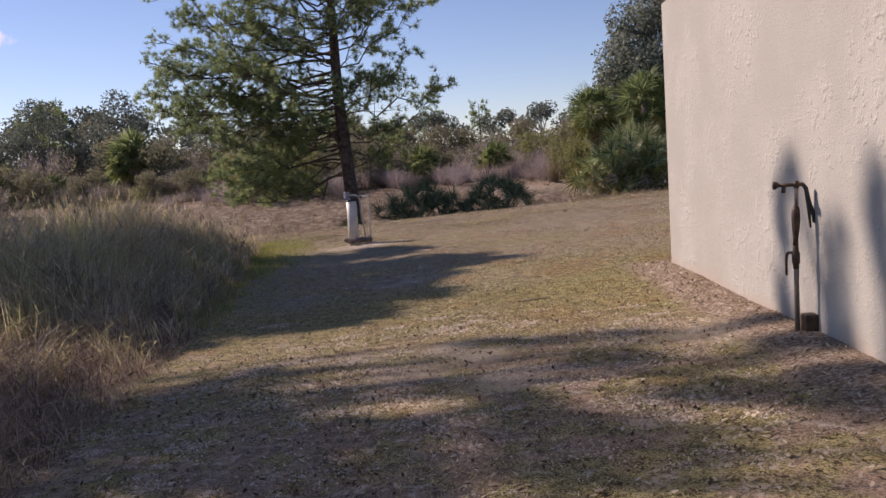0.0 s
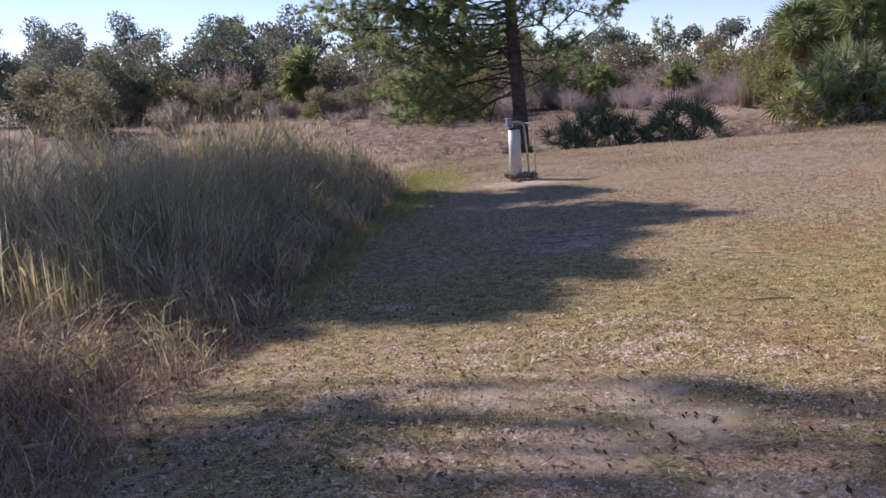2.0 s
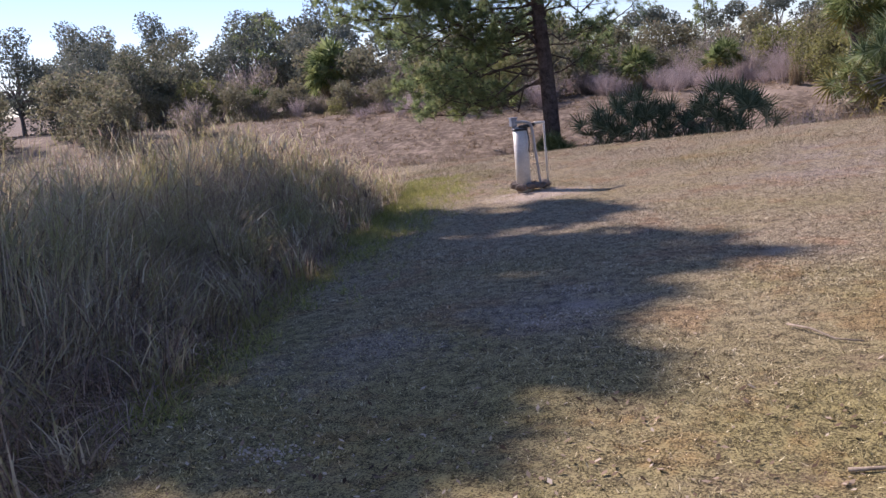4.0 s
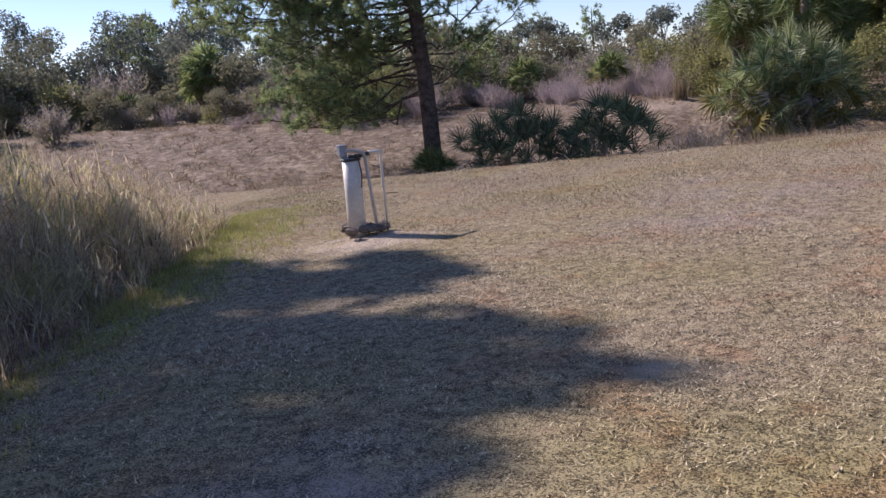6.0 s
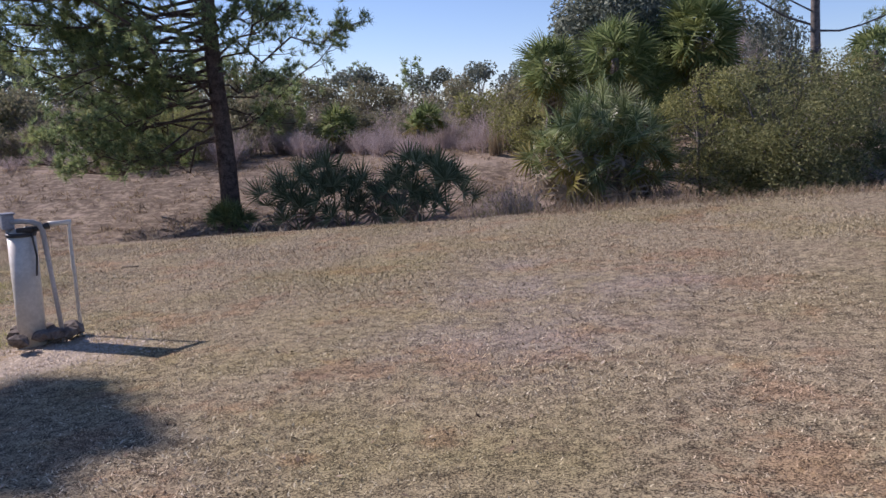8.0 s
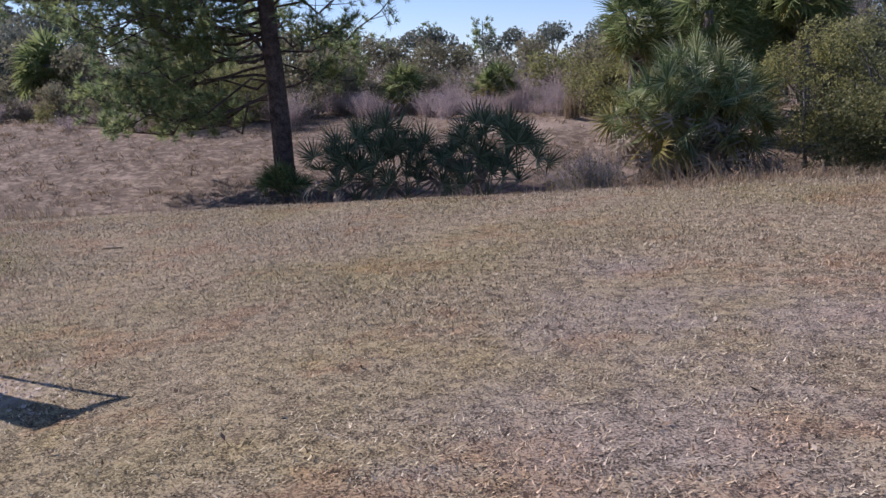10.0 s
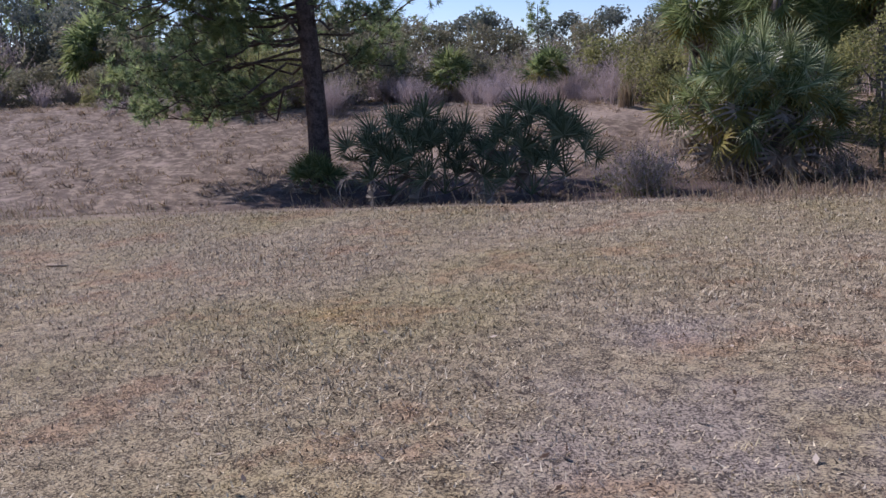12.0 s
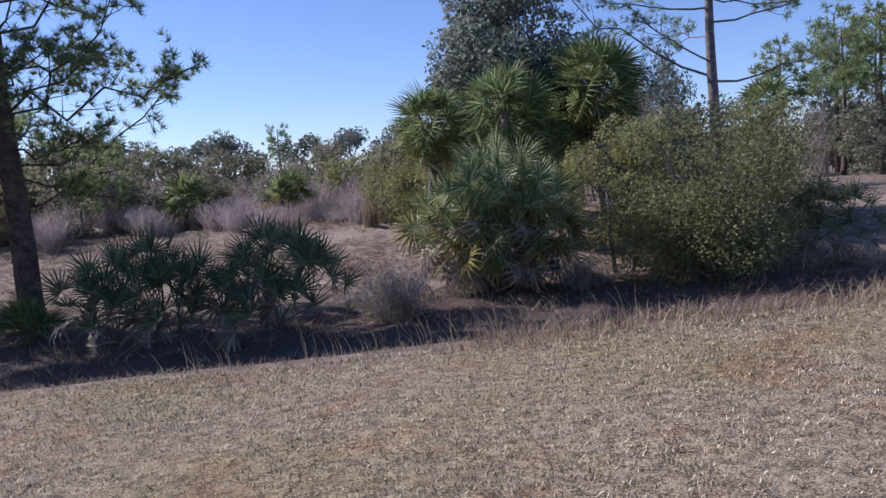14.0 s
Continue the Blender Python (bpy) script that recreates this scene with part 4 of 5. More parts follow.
palm("cabbage_palm", -31.5, 62.0, [(0, 0, 3.4), (-0.9, 0.5, 2.8)], 30, 1.35, FROND_FAR, "cabbage palm among olive scrub on the bank", old=2, dead=5, trunk=0.2, low=-50, group="cabbage palms")
palm("palmetto", -36.5, 59.0, [(0, 0, 0.9)], 18, 1.1, FROND_FAR, "low palmetto at the foot of the scrub", low=-10, group="palmettos by the ditch")

# ---- shrubs and trees close behind the ditch ----
thing("shrub", rot(11.3, 39.8, gz(11.3, 39.8)), crown_tree(5.0, 3.4, -0.3, 70, 900, 0.05, M_OAK, M_BARKGREY, 0.14, 0.8, 0.05, 4), "broad round evergreen shrub beside the ditch", "shrub", "shrubs")
thing("shrub", rot(9.1, 40.6, gz(9.1, 40.6)), crown_tree(4.75, 1.9, 0.6, 34, 420, 0.055, M_YELLOW, M_BARKGREY, 0.08, 0.8, 0.15, 3), "yellow-green leafy shrub beside the ditch", "shrub", "shrubs")
thing("shrub", rot(2.0, 36.6, gz(2, 36.6)), twig_bush(1.7, 1.7, 130, 26, M_TWIG, 0.009, M_YELLOW, 0.035), "sparse olive brush beside the ditch", "shrub", "shrubs")
thing("shrub", rot(7.2, 38.2, gz(7.2, 38.2)), twig_bush(1.3, 1.3, 70, 22, M_TWIG, 0.009, M_OLIVE, 0.04), "sparse olive brush beside the ditch", "shrub", "shrubs")
thing("shrub", rot(-16.6, 51.0, gz(-16.6, 51.0)), crown_tree(3.2, 2.7, 0.1, 46, 300, 0.06, M_YELLOW, M_BARKGREY, 0.06, 0.85, 0.1, 4), "yellow-green leafy bush beyond the pine's limbs", "shrub", "shrubs")
thing("cedar_tree", rot(7.2, 50.0, gz(7.2, 50.0)), crown_tree(10.6, 3.0, 1.0, 120, 340, 0.115, M_CEDAR, M_BARKGREY, 0.22, 1.1, -0.1, 1, 0.55), "tall grey-green cedar behind the palms", "tree")

# ---- scrub and tree line ----
VAR = {
    "olive": crown_tree(4.0, 2.3, -0.4, 36, 150, 0.095, M_OLIVE, M_BARKGREY, 0.09, 0.85, -0.1, 3, 0.7),
    "oak": crown_tree(8.0, 3.6, 0.0, 46, 210, 0.125, M_HAZELEAF, M_BARKGREY, 0.2, 0.8, -0.1, 1, 0.7),
    "yellow": crown_tree(3.2, 1.9, -0.4, 26, 190, 0.08, M_YELLOW, M_BARKGREY, 0.06, 0.9, -0.1, 3, 0.6),
    "oak2": crown_tree(7.0, 3.2, -0.2, 42, 200, 0.12, M_FAROAK, M_BARKGREY, 0.2, 0.8, -0.1, 1, 0.7),
    "oakfar": crown_tree(7.6, 3.4, 0.0, 36, 120, 0.17, M_HAZELEAF, M_BARKGREY, 0.2, 0.8, -0.3, 1, 0.7),
    "twig": twig_bush(3.0, 2.0, 48, 22, M_TWIG, 0.016),
    "scrub": twig_bush(3.2, 2.2, 50, 28, M_TWIG, 0.016, M_OLIVE, 0.095),
    "farpine": pine(10.0, 0.16, [(5.0 + 4.6 * i / 15, i * 137.5, 2.3 * (1 - 0.6 * i / 15), 0.5) for i in range(16)], 7, 0.5, 0.08, 0.0),
}
KIND = {"olive": ("scrub_tree", "olive-green scrub tree on the bank", "tree", "scrub trees"), "oak": ("oak_tree", "grey-green live oak in the tree line", "tree", "tree line"),
        "yellow": ("shrub", "yellow-green leafy shrub in the scrub", "shrub", "yellow-green shrubs"), "oak2": ("oak_tree", "dark green oak in the tree line", "tree", "tree line"),
        "twig": ("shrub", "bare grey leafless brush bush", "shrub", "bare brush"), "scrub": ("shrub", "half-bare olive scrub bush", "shrub", "half-bare scrub"),
        "oakfar": ("oak_tree", "distant grey-green oak in the tree line", "tree", "tree line"),
        "farpine": ("pine_tree", "distant slim pine in the tree line", "tree", "distant pines")}
FIRST = {}


def grow(kind, x, y, s, sz=None):
    """A plant of the tree line; the later ones copy the first."""
    m = rot(x, y, gz(x, y) - 0.05, rng.uniform(0, 360), s, sz)
    if kind in FIRST:
        copy_thing(FIRST[kind], Matrix.LocRotScale(m.translation, m.to_quaternion(), None) @ Matrix.Diagonal((s / FIRST[kind].scale[0], s / FIRST[kind].scale[1], (sz or s) / FIRST[kind].scale[2], 1)))
    else:
        nm, lab, cat, grp = KIND[kind]
        FIRST[kind] = thing(nm, m, VAR[kind], lab, cat, grp)


def stand(*rows):
    for kind, x, y, s, sz in rows:
        grow(kind, x, y, s, sz)


stand(("olive", -38.5, 46, 1.0, 1.0), ("scrub", -34.5, 49, 1.0, 0.9), ("olive", -43, 50, 1.2, 1.15), ("scrub", -38, 60, 1.7, 1.6), ("yellow", -42, 59, 1.2, 1.2), ("olive", -28, 61, 1.2, 1.2),
      ("olive", -33.5, 65, 1.5, 1.4), ("scrub", -25.5, 60, 1.2, 1.2), ("olive", -23.5, 63, 1.3, 1.3), ("scrub", -21.5, 59, 1.1, 1.2), ("yellow", -17.2, 52.5, 0.95, 0.9), ("yellow", -15.2, 53.5, 1.0, 1.0),
      ("yellow", -19.3, 55, 1.05, 1.1), ("olive", -12.8, 55, 0.95, 0.9), ("olive", -14.5, 58, 1.2, 1.3), ("olive", -10.6, 57.5, 0.8, 0.7), ("scrub", -9.5, 60, 1.0, 1.0), ("scrub", -11.8, 51.5, 0.6, 0.6))
stand(("oak", -46, 72, 1.05, 1.1), ("oak", -37, 71, 1.0, 1.12), ("oak2", -41.5, 73, 1.05, 1.05), ("oak2", -53, 72, 1.1, 1.2), ("oak", -60, 76, 1.2, 1.28), ("oak2", -67, 75, 1.2, 1.4),
      ("oak", -73, 78, 1.2, 1.35), ("oak2", -50, 60, 1.0, 0.85), ("oak2", -46.5, 58, 0.9, 0.9), ("oak", -62, 68, 1.1, 1.1), ("oak", -69, 66, 1.2, 1.2), ("oak", -57, 64, 1.0, 0.9),
      ("olive", -48, 52, 1.3, 1.25), ("olive", -52, 47, 1.4, 1.3), ("oak", -30, 74, 0.9, 0.85), ("oak2", -25, 76, 0.9, 0.85), ("oakfar", -73, 120, 1.9, 1.85), ("oakfar", -66, 122, 1.6, 1.6))
stand(("oakfar", -80, 118, 1.6, 1.5), ("oakfar", -55, 118, 1.2, 1.25), ("farpine", -50, 112, 1.1, 1.2), ("farpine", -47, 110, 1.0, 1.15), ("farpine", -63, 100, 1.1, 1.15), ("farpine", -59, 90, 1.0, 1.0),
      ("oak2", -18, 78, 0.75, 0.75), ("scrub", -15, 66, 1.3, 1.4), ("scrub", -6.4, 62, 0.9, 0.9), ("twig", -5.2, 57.5, 0.8, 0.7), ("twig", -1.6, 57, 0.9, 0.8), ("twig", -9.8, 55, 0.7, 0.55),
      ("twig", 0.6, 58, 1.0, 0.9), ("scrub", -3.8, 63, 1.1, 1.1), ("scrub", -0.6, 64, 1.1, 1.1), ("yellow", 2.2, 58.5, 1.1, 1.15), ("yellow", 0.4, 62, 1.1, 1.15), ("yellow", 4.2, 57, 1.25, 1.35))
stand(("scrub", 2.2, 66, 1.2, 1.3), ("yellow", 3.4, 51, 0.95, 0.95), ("yellow", 2.2, 52.5, 0.8, 0.8), ("yellow", 4.6, 50, 1.0, 1.1), ("olive", 3.0, 55, 0.9, 1.0), ("olive", 5.2, 61, 1.2, 1.3),
      ("olive", -13, 76, 1.3, 1.3), ("olive", -8, 74, 1.2, 1.15), ("olive", -3, 77, 1.3, 1.2), ("scrub", 1.5, 75, 1.5, 1.5), ("olive", 6, 78, 1.5, 1.45), ("olive", -19, 84, 1.5, 1.4),
      ("oakfar", -14, 104, 1.0, 0.95), ("oakfar", -8, 110, 1.0, 0.95), ("oakfar", -2.2, 118, 1.05, 1.1), ("oakfar", -20, 112, 1.0, 0.95), ("oakfar", 4, 112, 1.1, 1.1), ("oakfar", -28, 112, 1.1, 1.05))
stand(("oakfar", -36, 116, 1.2, 1.1), ("oakfar", 10, 116, 1.1, 1.0), ("farpine", -10.5, 116, 0.8, 0.85), ("farpine", -17, 117, 0.8, 0.82), ("oakfar", -43, 118, 1.2, 1.15), ("oakfar", 17, 112, 1.0, 1.0),
      ("oakfar", -24, 100, 0.9, 0.8), ("olive", 13.2, 48, 1.0, 1.1), ("oak", 17.6, 62, 0.55, 0.95), ("scrub", 14.6, 57, 1.2, 1.5), ("scrub", 16.4, 53, 1.2, 1.4), ("olive", 18.0, 54, 0.8, 0.8),
      ("scrub", 12.5, 56, 1.4, 2.3), ("twig", 13.4, 57, 1.2, 2.6), ("oak", 14.5, 60, 0.9, 0.95), ("oak2", 38, 75, 1.1, 1.0))
stand(("farpine", 38, 76, 1.15, 1.2), ("farpine", 36.3, 78, 1.1, 1.1), ("oak2", 30, 82, 1.0, 0.9), ("oak", 41.0, 77, 0.8, 1.0), ("oak", 24, 92, 1.2, 1.1),
      ("oak2", 48, 74, 1.2, 1.1), ("scrub", 38.6, 86, 1.5, 2.6), ("twig", 37.2, 84, 1.4, 2.3), ("twig", 41.5, 85, 1.5, 2.6), ("farpine", 43.5, 86, 1.1, 1.25),
      ("olive", 35.4, 88, 1.2, 1.2), ("oak2", 40.0, 85, 0.75, 1.25), ("farpine", 38.4, 83, 1.2, 1.3), ("farpine", 35.2, 86, 1.1, 1.1), ("olive", 25.5, 66, 0.7, 0.6), ("oak2", -46, 61, 0.95, 0.95), ("olive", -48.5, 60, 1.2, 1.1), ("yellow", -50, 58, 1.0, 0.8))

for i in range(40):
    x = -46 + 66 * (i + rng.uniform(0, 1)) / 40
    y = rng.uniform(54.5, 60) if x < -10 else rng.uniform(57, 70)
    if 3 < x < 9.5:
        y = rng.uniform(51.5, 56)
    grow(("scrub", "olive", "twig", "scrub", "yellow", "olive")[i % 6], x, y, rng.uniform(0.55, 0.9), rng.uniform(0.45, 0.75))

for i in range(50):
    grow("twig", -24 + 31 * (i + rng.uniform(0, 1)) / 50, rng.uniform(51.0, 58) - (1.5 if i < 26 else 0), rng.uniform(0.5, 0.85), rng.uniform(0.3, 0.6))

# shade trees out to the side, whose shadows fall across the reeds, the lawn and the wall
def shade_tree(trunk_x, trunk_y, casts, per, leaf, gap, label):
    """A tree out of sight whose clumps throw their shade at (x, y, z) from a height h with radius r."""
    T, B, L = Geo(), Geo(), Geo()
    o = np.array([trunk_x, trunk_y, gz(trunk_x, trunk_y)])
    run = np.array([to_sun.x, to_sun.y]) / to_sun.z
    top = max(c[3] for c in casts)
    T.tube(limb_curve([0, 0, -0.3], [0.3, 0.2, top * 0.75], 0, 7, 0.03), np.linspace(0.32, 0.12, 7), 10)
    for sx, sy, sz, h, r in casts:
        c = np.array([sx + run[0] * (h - sz), sy + run[1] * (h - sz), h]) - o
        B.tube(limb_curve([0.1, 0.1, min(c[2] - 1.0, top * 0.6)], c, 0.4, 6, 0.1), np.linspace(0.09, 0.02, 6), 6, False)
        k = int(per * r * r * (0.5 if sx < -2.4 else 1.0)) + 12
        P = c + unit(k) * (rng.uniform(0.05, 1, k) ** 0.42 * r)[:, None] * [1, 1, 0.75]
        P = P + 0.18 * np.sin(P * 4.3 + 1.0)
        wob = np.sin(P[:, 0] * 3.1) * np.sin(P[:, 1] * 3.3) * np.sin(P[:, 2] * 3.7)
        leaves(L, P[wob > -1 + gap], leaf * 1.25, 0.6, 0.0, 3)
    parts = [("trunk", T.mesh("trunk", M_BARKGREY, True)), ("limbs", B.mesh("limbs", M_BARKGREY)), ("foliage", L.mesh("foliage", M_OAK))]
    return thing("oak_tree", rot(*o), parts, label, "tree", "shade oaks")


shade_tree(-22.0, 14.5, [(0.55, 10.75, 0, 13.5, 0.99), (-1.2, 10.8, 0, 12.5, 1.16), (0.3, 8.35, 0, 13.2, 0.99), (0.6, 9.4, 0, 13.0, 0.84), (-0.1, 7.6, 0, 12.8, 0.64), (-1.9, 11.9, 0, 12.0, 0.87), (-3.2, 11.5, 0, 11.5, 1.16), (-1.4, 7.3, 0, 11.5, 1.10), (-2.6, 9.3, 0, 12.0, 1.51), (-1.7, 6.5, 0, 11.0, 0.70),
                         (-0.55, 13.25, 0, 12.0, 0.79), (-3.1, 13.2, 0, 11.0, 1.28), (-3.4, 7.4, 0, 11.0, 1.04), (-4.6, 9.8, 0, 11.0, 1.04), (-4.8, 8.0, 1.2, 11.5, 1.28),
                         (-5.5, 6.0, 1.0, 11.5, 1.39), (-6.5, 10.5, 1.2, 11.5, 1.51), (-0.3, 9.3, 0, 12.4, 0.81), (-0.6, 8.2, 0, 12.0, 0.70), (-1.2, 8.9, 0, 12.0, 0.81), (-0.9, 9.9, 0, 12.2, 0.70), (-2.0, 8.0, 0, 11.6, 0.93), (0.5, 7.3, 0, 12.6, 0.52), (-0.4, 6.9, 0, 12.4, 0.58), (-1.1, 12.9, 0, 12.0, 0.6), (-0.6, 12.6, 0, 12.2, 0.5), (-1.8, 13.0, 0, 11.8, 0.7), (0.3, 11.2, 0, 12.8, 0.45), (-0.5, 11.5, 0, 12.5, 0.55), (0.95, 10.65, 0, 13.5, 0.34), (0.75, 8.4, 0, 13.2, 0.5)],
           480, 0.205, 0.55, "tall live oak beside the reed bed")
casts = [(0.4, 3.9, 0, 12.0, 0.55), (0.6, 4.5, 0, 12.0, 0.4), (0.9, 3.9, 0, 12.0, 0.32), (0.5, 3.1, 0, 11.0, 0.7), (1.5, 3.2, 0, 12.5, 0.4), (2.0, 2.9, 0, 12.5, 0.5),
         (2.35, 5.45, 0, 12.5, 0.16), (2.75, 5.3, 0, 12.8, 0.2), (3.3, 5.25, 0, 13.0, 0.15), (2.75, 3.85, 0, 13.0, 0.24), (3.2, 4.35, 0, 13.0, 0.17), (3.75, 4.1, 0, 13.5, 0.2), (4.05, 3.55, 0, 13.5, 0.26),
         (3.2, 3.2, 0, 13.5, 0.35), (2.4, 2.2, 0, 12.5, 0.5), (3.6, 2.6, 0, 13.5, 0.36), (0.7, 2.0, 0, 11.5, 0.65)]
# upright sprays that fall as streaks on the house wall
for y, z0, z1, r in ((4.88, 0.95, 1.6, 0.13), (5.3, 0.62, 0.85, 0.09), (5.12, 0.3, 0.65, 0.1), (4.26, 0.15, 1.05, 0.14), (3.78, 0.4, 1.7, 0.19), (3.0, 0.3, 2.8, 0.3)):
    for z in np.arange(z0, z1, r * 1.4):
        casts.append((4.985 - 0.1476 * y, y, z, 13.6, r))
shade_tree(-19.0, 8.4, casts, 820, 0.105, 0.5, "tall open-crowned live oak beside the house")

# ---- the reed bed ----
RY = [1.5, 3.1, 5.0, 6.5, 8.8, 12.9, 16.0, 17.3]
RX = [0.1, -0.2, -0.7, -1.05, -1.75, -2.9, -3.75, -4.6]


def reed_x(y):
    return np.interp(y, RY, RX)


N = 34000
d = np.concatenate([rng.uniform(0, 3.5, N * 3 // 4), rng.uniform(3.5, 20, N - N * 3 // 4)])
y = rng.uniform(1.2, 18.6, N)
# gathered in clumps, each with its own height and lean
cxy = np.stack([rng.uniform(-24, 1, 900), rng.uniform(1, 19, 900)], 1)
chigh, cway, clean = rng.uniform(0.78, 1.15, 900), rng.uniform(0, 6.283, 900), rng.uniform(0.0, 0.7, 900) ** 1.4
x = reed_x(y) - d + 0.15 * np.sin(y * 5.0)
keep = (y < 17.6 + 0.5 * np.sin(x * 1.7) + np.clip((-5 - x) * 0.12, 0, 1.2)) & (x > -24)
x, y, d = x[keep], y[keep], d[keep]
near = np.array([np.argmin((cxy[:, 0] - a) ** 2 + (cxy[:, 1] - b) ** 2) for a, b in zip(x, y)])
x, y = x + (cxy[near, 0] - x) * 0.25, y + (cxy[near, 1] - y) * 0.25
far_taper = np.clip((18.6 - y) / 2.2, 0.72, 1.0)
front = np.clip((y - 3.0) / 4.0, 0.35, 1.0)
h = (np.clip(0.36 + 0.55 * d, 0, 1.75) + 0.05 * np.clip(d - 2.5, 0, 8)) * far_taper * front * chigh[near] * rng.uniform(0.5, 1.12, len(x))
broken = rng.uniform(0, 1, len(x)) < 0.25
lean = clean[near] + rng.uniform(0.0, 0.45, len(x)) + broken * rng.uniform(0.3, 1.3, len(x))
way = np.where(rng.uniform(0, 1, len(x)) < 0.55, cway[near] + rng.normal(0, 0.6, len(x)), rng.uniform(0, 6.283, len(x)))
g = Geo()
blades(g, np.stack([x, y, ground_z(x, y) - 0.02], 1), h, rng.uniform(0.007, 0.019, len(x)), lean, way, 3)
# seed heads and bent leaves high in the bed
k = rng.choice(len(x), 12000)
dx, dy = np.cos(way[k]), np.sin(way[k])
top = np.stack([x[k] + dx * lean[k] * h[k] * 0.45, y[k] + dy * lean[k] * h[k] * 0.45, ground_z(x[k], y[k]) + h[k] * 0.62], 1)
blades(g, top, h[k] * rng.uniform(0.08, 0.3, len(k)), rng.uniform(0.008, 0.02, len(k)), rng.uniform(0.3, 3.2, len(k)), rng.uniform(0, 6.283, len(k)), 2)
k = np.where((y > 12.0) & (d < 3.5))[0]
k = rng.choice(k, 1500)
dx, dy = np.cos(way[k]), np.sin(way[k])
top = np.stack([x[k] + dx * lean[k] * h[k] * 0.6, y[k] + dy * lean[k] * h[k] * 0.6, ground_z(x[k], y[k]) + h[k] * 0.8], 1)
blades(g, top, rng.uniform(0.08, 0.2, len(k)), rng.uniform(0.015, 0.03, len(k)), rng.uniform(0.1, 1.0, len(k)), rng.uniform(0, 6.283, len(k)), 2)
tagged(new("reeds", g.mesh("reeds", M_REED)), "tall dry tangled reeds, straw and grey-brown", "reeds", "", "stuff")

# tangled dead weeds on the near edge of the reeds
N = 11000
y = rng.uniform(1.5, 12.0, N)
d = rng.uniform(-0.3, 1.6, N)
x = reed_x(y) - d
h = np.clip(0.22 + 0.35 * d, 0.1, 0.8) * rng.uniform(0.5, 1.2, N)
g = Geo()
blades(g, np.stack([x, y, ground_z(x, y) - 0.01], 1), h, rng.uniform(0.004, 0.011, N), rng.uniform(0.2, 2.4, N), rng.uniform(0, 6.283, N), 3)
k = 260
y = rng.uniform(3.0, 9.5, k)
x = reed_x(y) - rng.uniform(0.0, 1.4, k)
blades(g, np.stack([x, y, ground_z(x, y) + rng.uniform(0.05, 0.35, k)], 1), rng.uniform(0.12, 0.35, k), rng.uniform(0.005, 0.010, k), rng.uniform(0.6, 2.4, k), rng.uniform(0, 6.283, k), 3)
tagged(new("weeds", g.mesh("weeds", M_WEED)), "tangled dead weeds along the reed edge", "weeds", "", "stuff")

# ---- grass of the ditch and bank ----
N = 14000
x = rng.uniform(-14, 14, N)
s = np.abs(rng.normal(0, 1.3, N)) - 0.35
y = lawn_edge(x) + s
tall = np.clip(0.05 + 0.05 * s, 0.02, 0.13) * (0.55 + 1.1 * smooth((x - 2.0) / 3)) * rng.uniform(0.4, 1.5, N)
g = Geo()
blades(g, np.stack([x, y, ground_z(x, y) - 0.01], 1), tall, rng.uniform(0.005, 0.011, N), rng.uniform(0.2, 1.6, N), rng.uniform(0, 6.283, N), 2)
# pale plumes standing over the edge
for cx, cn in ((2.6, 60), (3.1, 45), (3.5, 30), (1.7, 22), (0.6, 14), (-1.2, 10), (-3.4, 20), (-5.6, 90), (-5.0, 50), (-6.4, 110)):
    px = cx + rng.normal(0, 0.22, cn)
    py = lawn_edge(px) + rng.uniform(0.1, 0.7, cn)
    blades(g, np.stack([px, py, ground_z(px, py)], 1), rng.uniform(0.15, 0.45, cn), rng.uniform(0.004, 0.008, cn), rng.uniform(0.2, 1.0, cn), rng.uniform(2.0, 4.5, cn), 3)
tagged(new("ditch_grass", g.mesh("ditch_grass", M_DITCHGRASS)), "pale uncut grass along the lawn edge", "grass", "", "stuff")

K = 4300
x = rng.uniform(-44, 22, K)
y = 27 + 31 * rng.uniform(0, 1, K) ** 1.15
keep = ~((y > 45.5) & (y < 51.5) & (x > -3.5) & (rng.uniform(0, 1, K) < 0.7))
x, y = x[keep], y[keep]
size = rng.uniform(0.5, 1.3, len(x)) * (1 + 0.35 * np.sin(x * 0.9) * np.sin(y * 0.8))
x, y, size = np.repeat(x, 15), np.repeat(y, 15), np.repeat(size, 15)
x, y = x + rng.normal(0, 0.14, len(x)) * size, y + rng.normal(0, 0.14, len(x)) * size
g = Geo()
blades(g, np.stack([x, y, ground_z(x, y) - 0.02], 1), rng.uniform(0.08, 0.34, len(x)) * size, rng.uniform(0.02, 0.05, len(x)), rng.uniform(0.4, 2.0, len(x)), rng.uniform(0, 6.283, len(x)), 1)
tagged(new("bank_grass", g.mesh("bank_grass", M_BANKGRASS)), "rusty dead tussock grass on the bank", "grass", "", "stuff")

K = 900
x = rng.uniform(2.5, 17, K)
past = np.abs(rng.normal(0.9, 0.8, K))
keep = np.sin(x * 1.9 + past * 2.0) + rng.normal(0, 0.7, K) > -0.4
x, past = np.repeat(x[keep], 12), np.repeat(past[keep], 12)
x, y = x + rng.normal(0, 0.12, len(x)), lawn_edge(x) + past + rng.normal(0, 0.12, len(x))
g = Geo()
blades(g, np.stack([x, y, ground_z(x, y) - 0.02], 1), (0.05 + 0.165 * np.clip(past, 0, 1.9)) * rng.uniform(0.4, 1.25, len(x)) * smooth((x - 1.8) / 1.8), rng.uniform(0.006, 0.014, len(x)), rng.uniform(0.2, 1.5, len(x)), rng.uniform(0, 6.283, len(x)), 2)
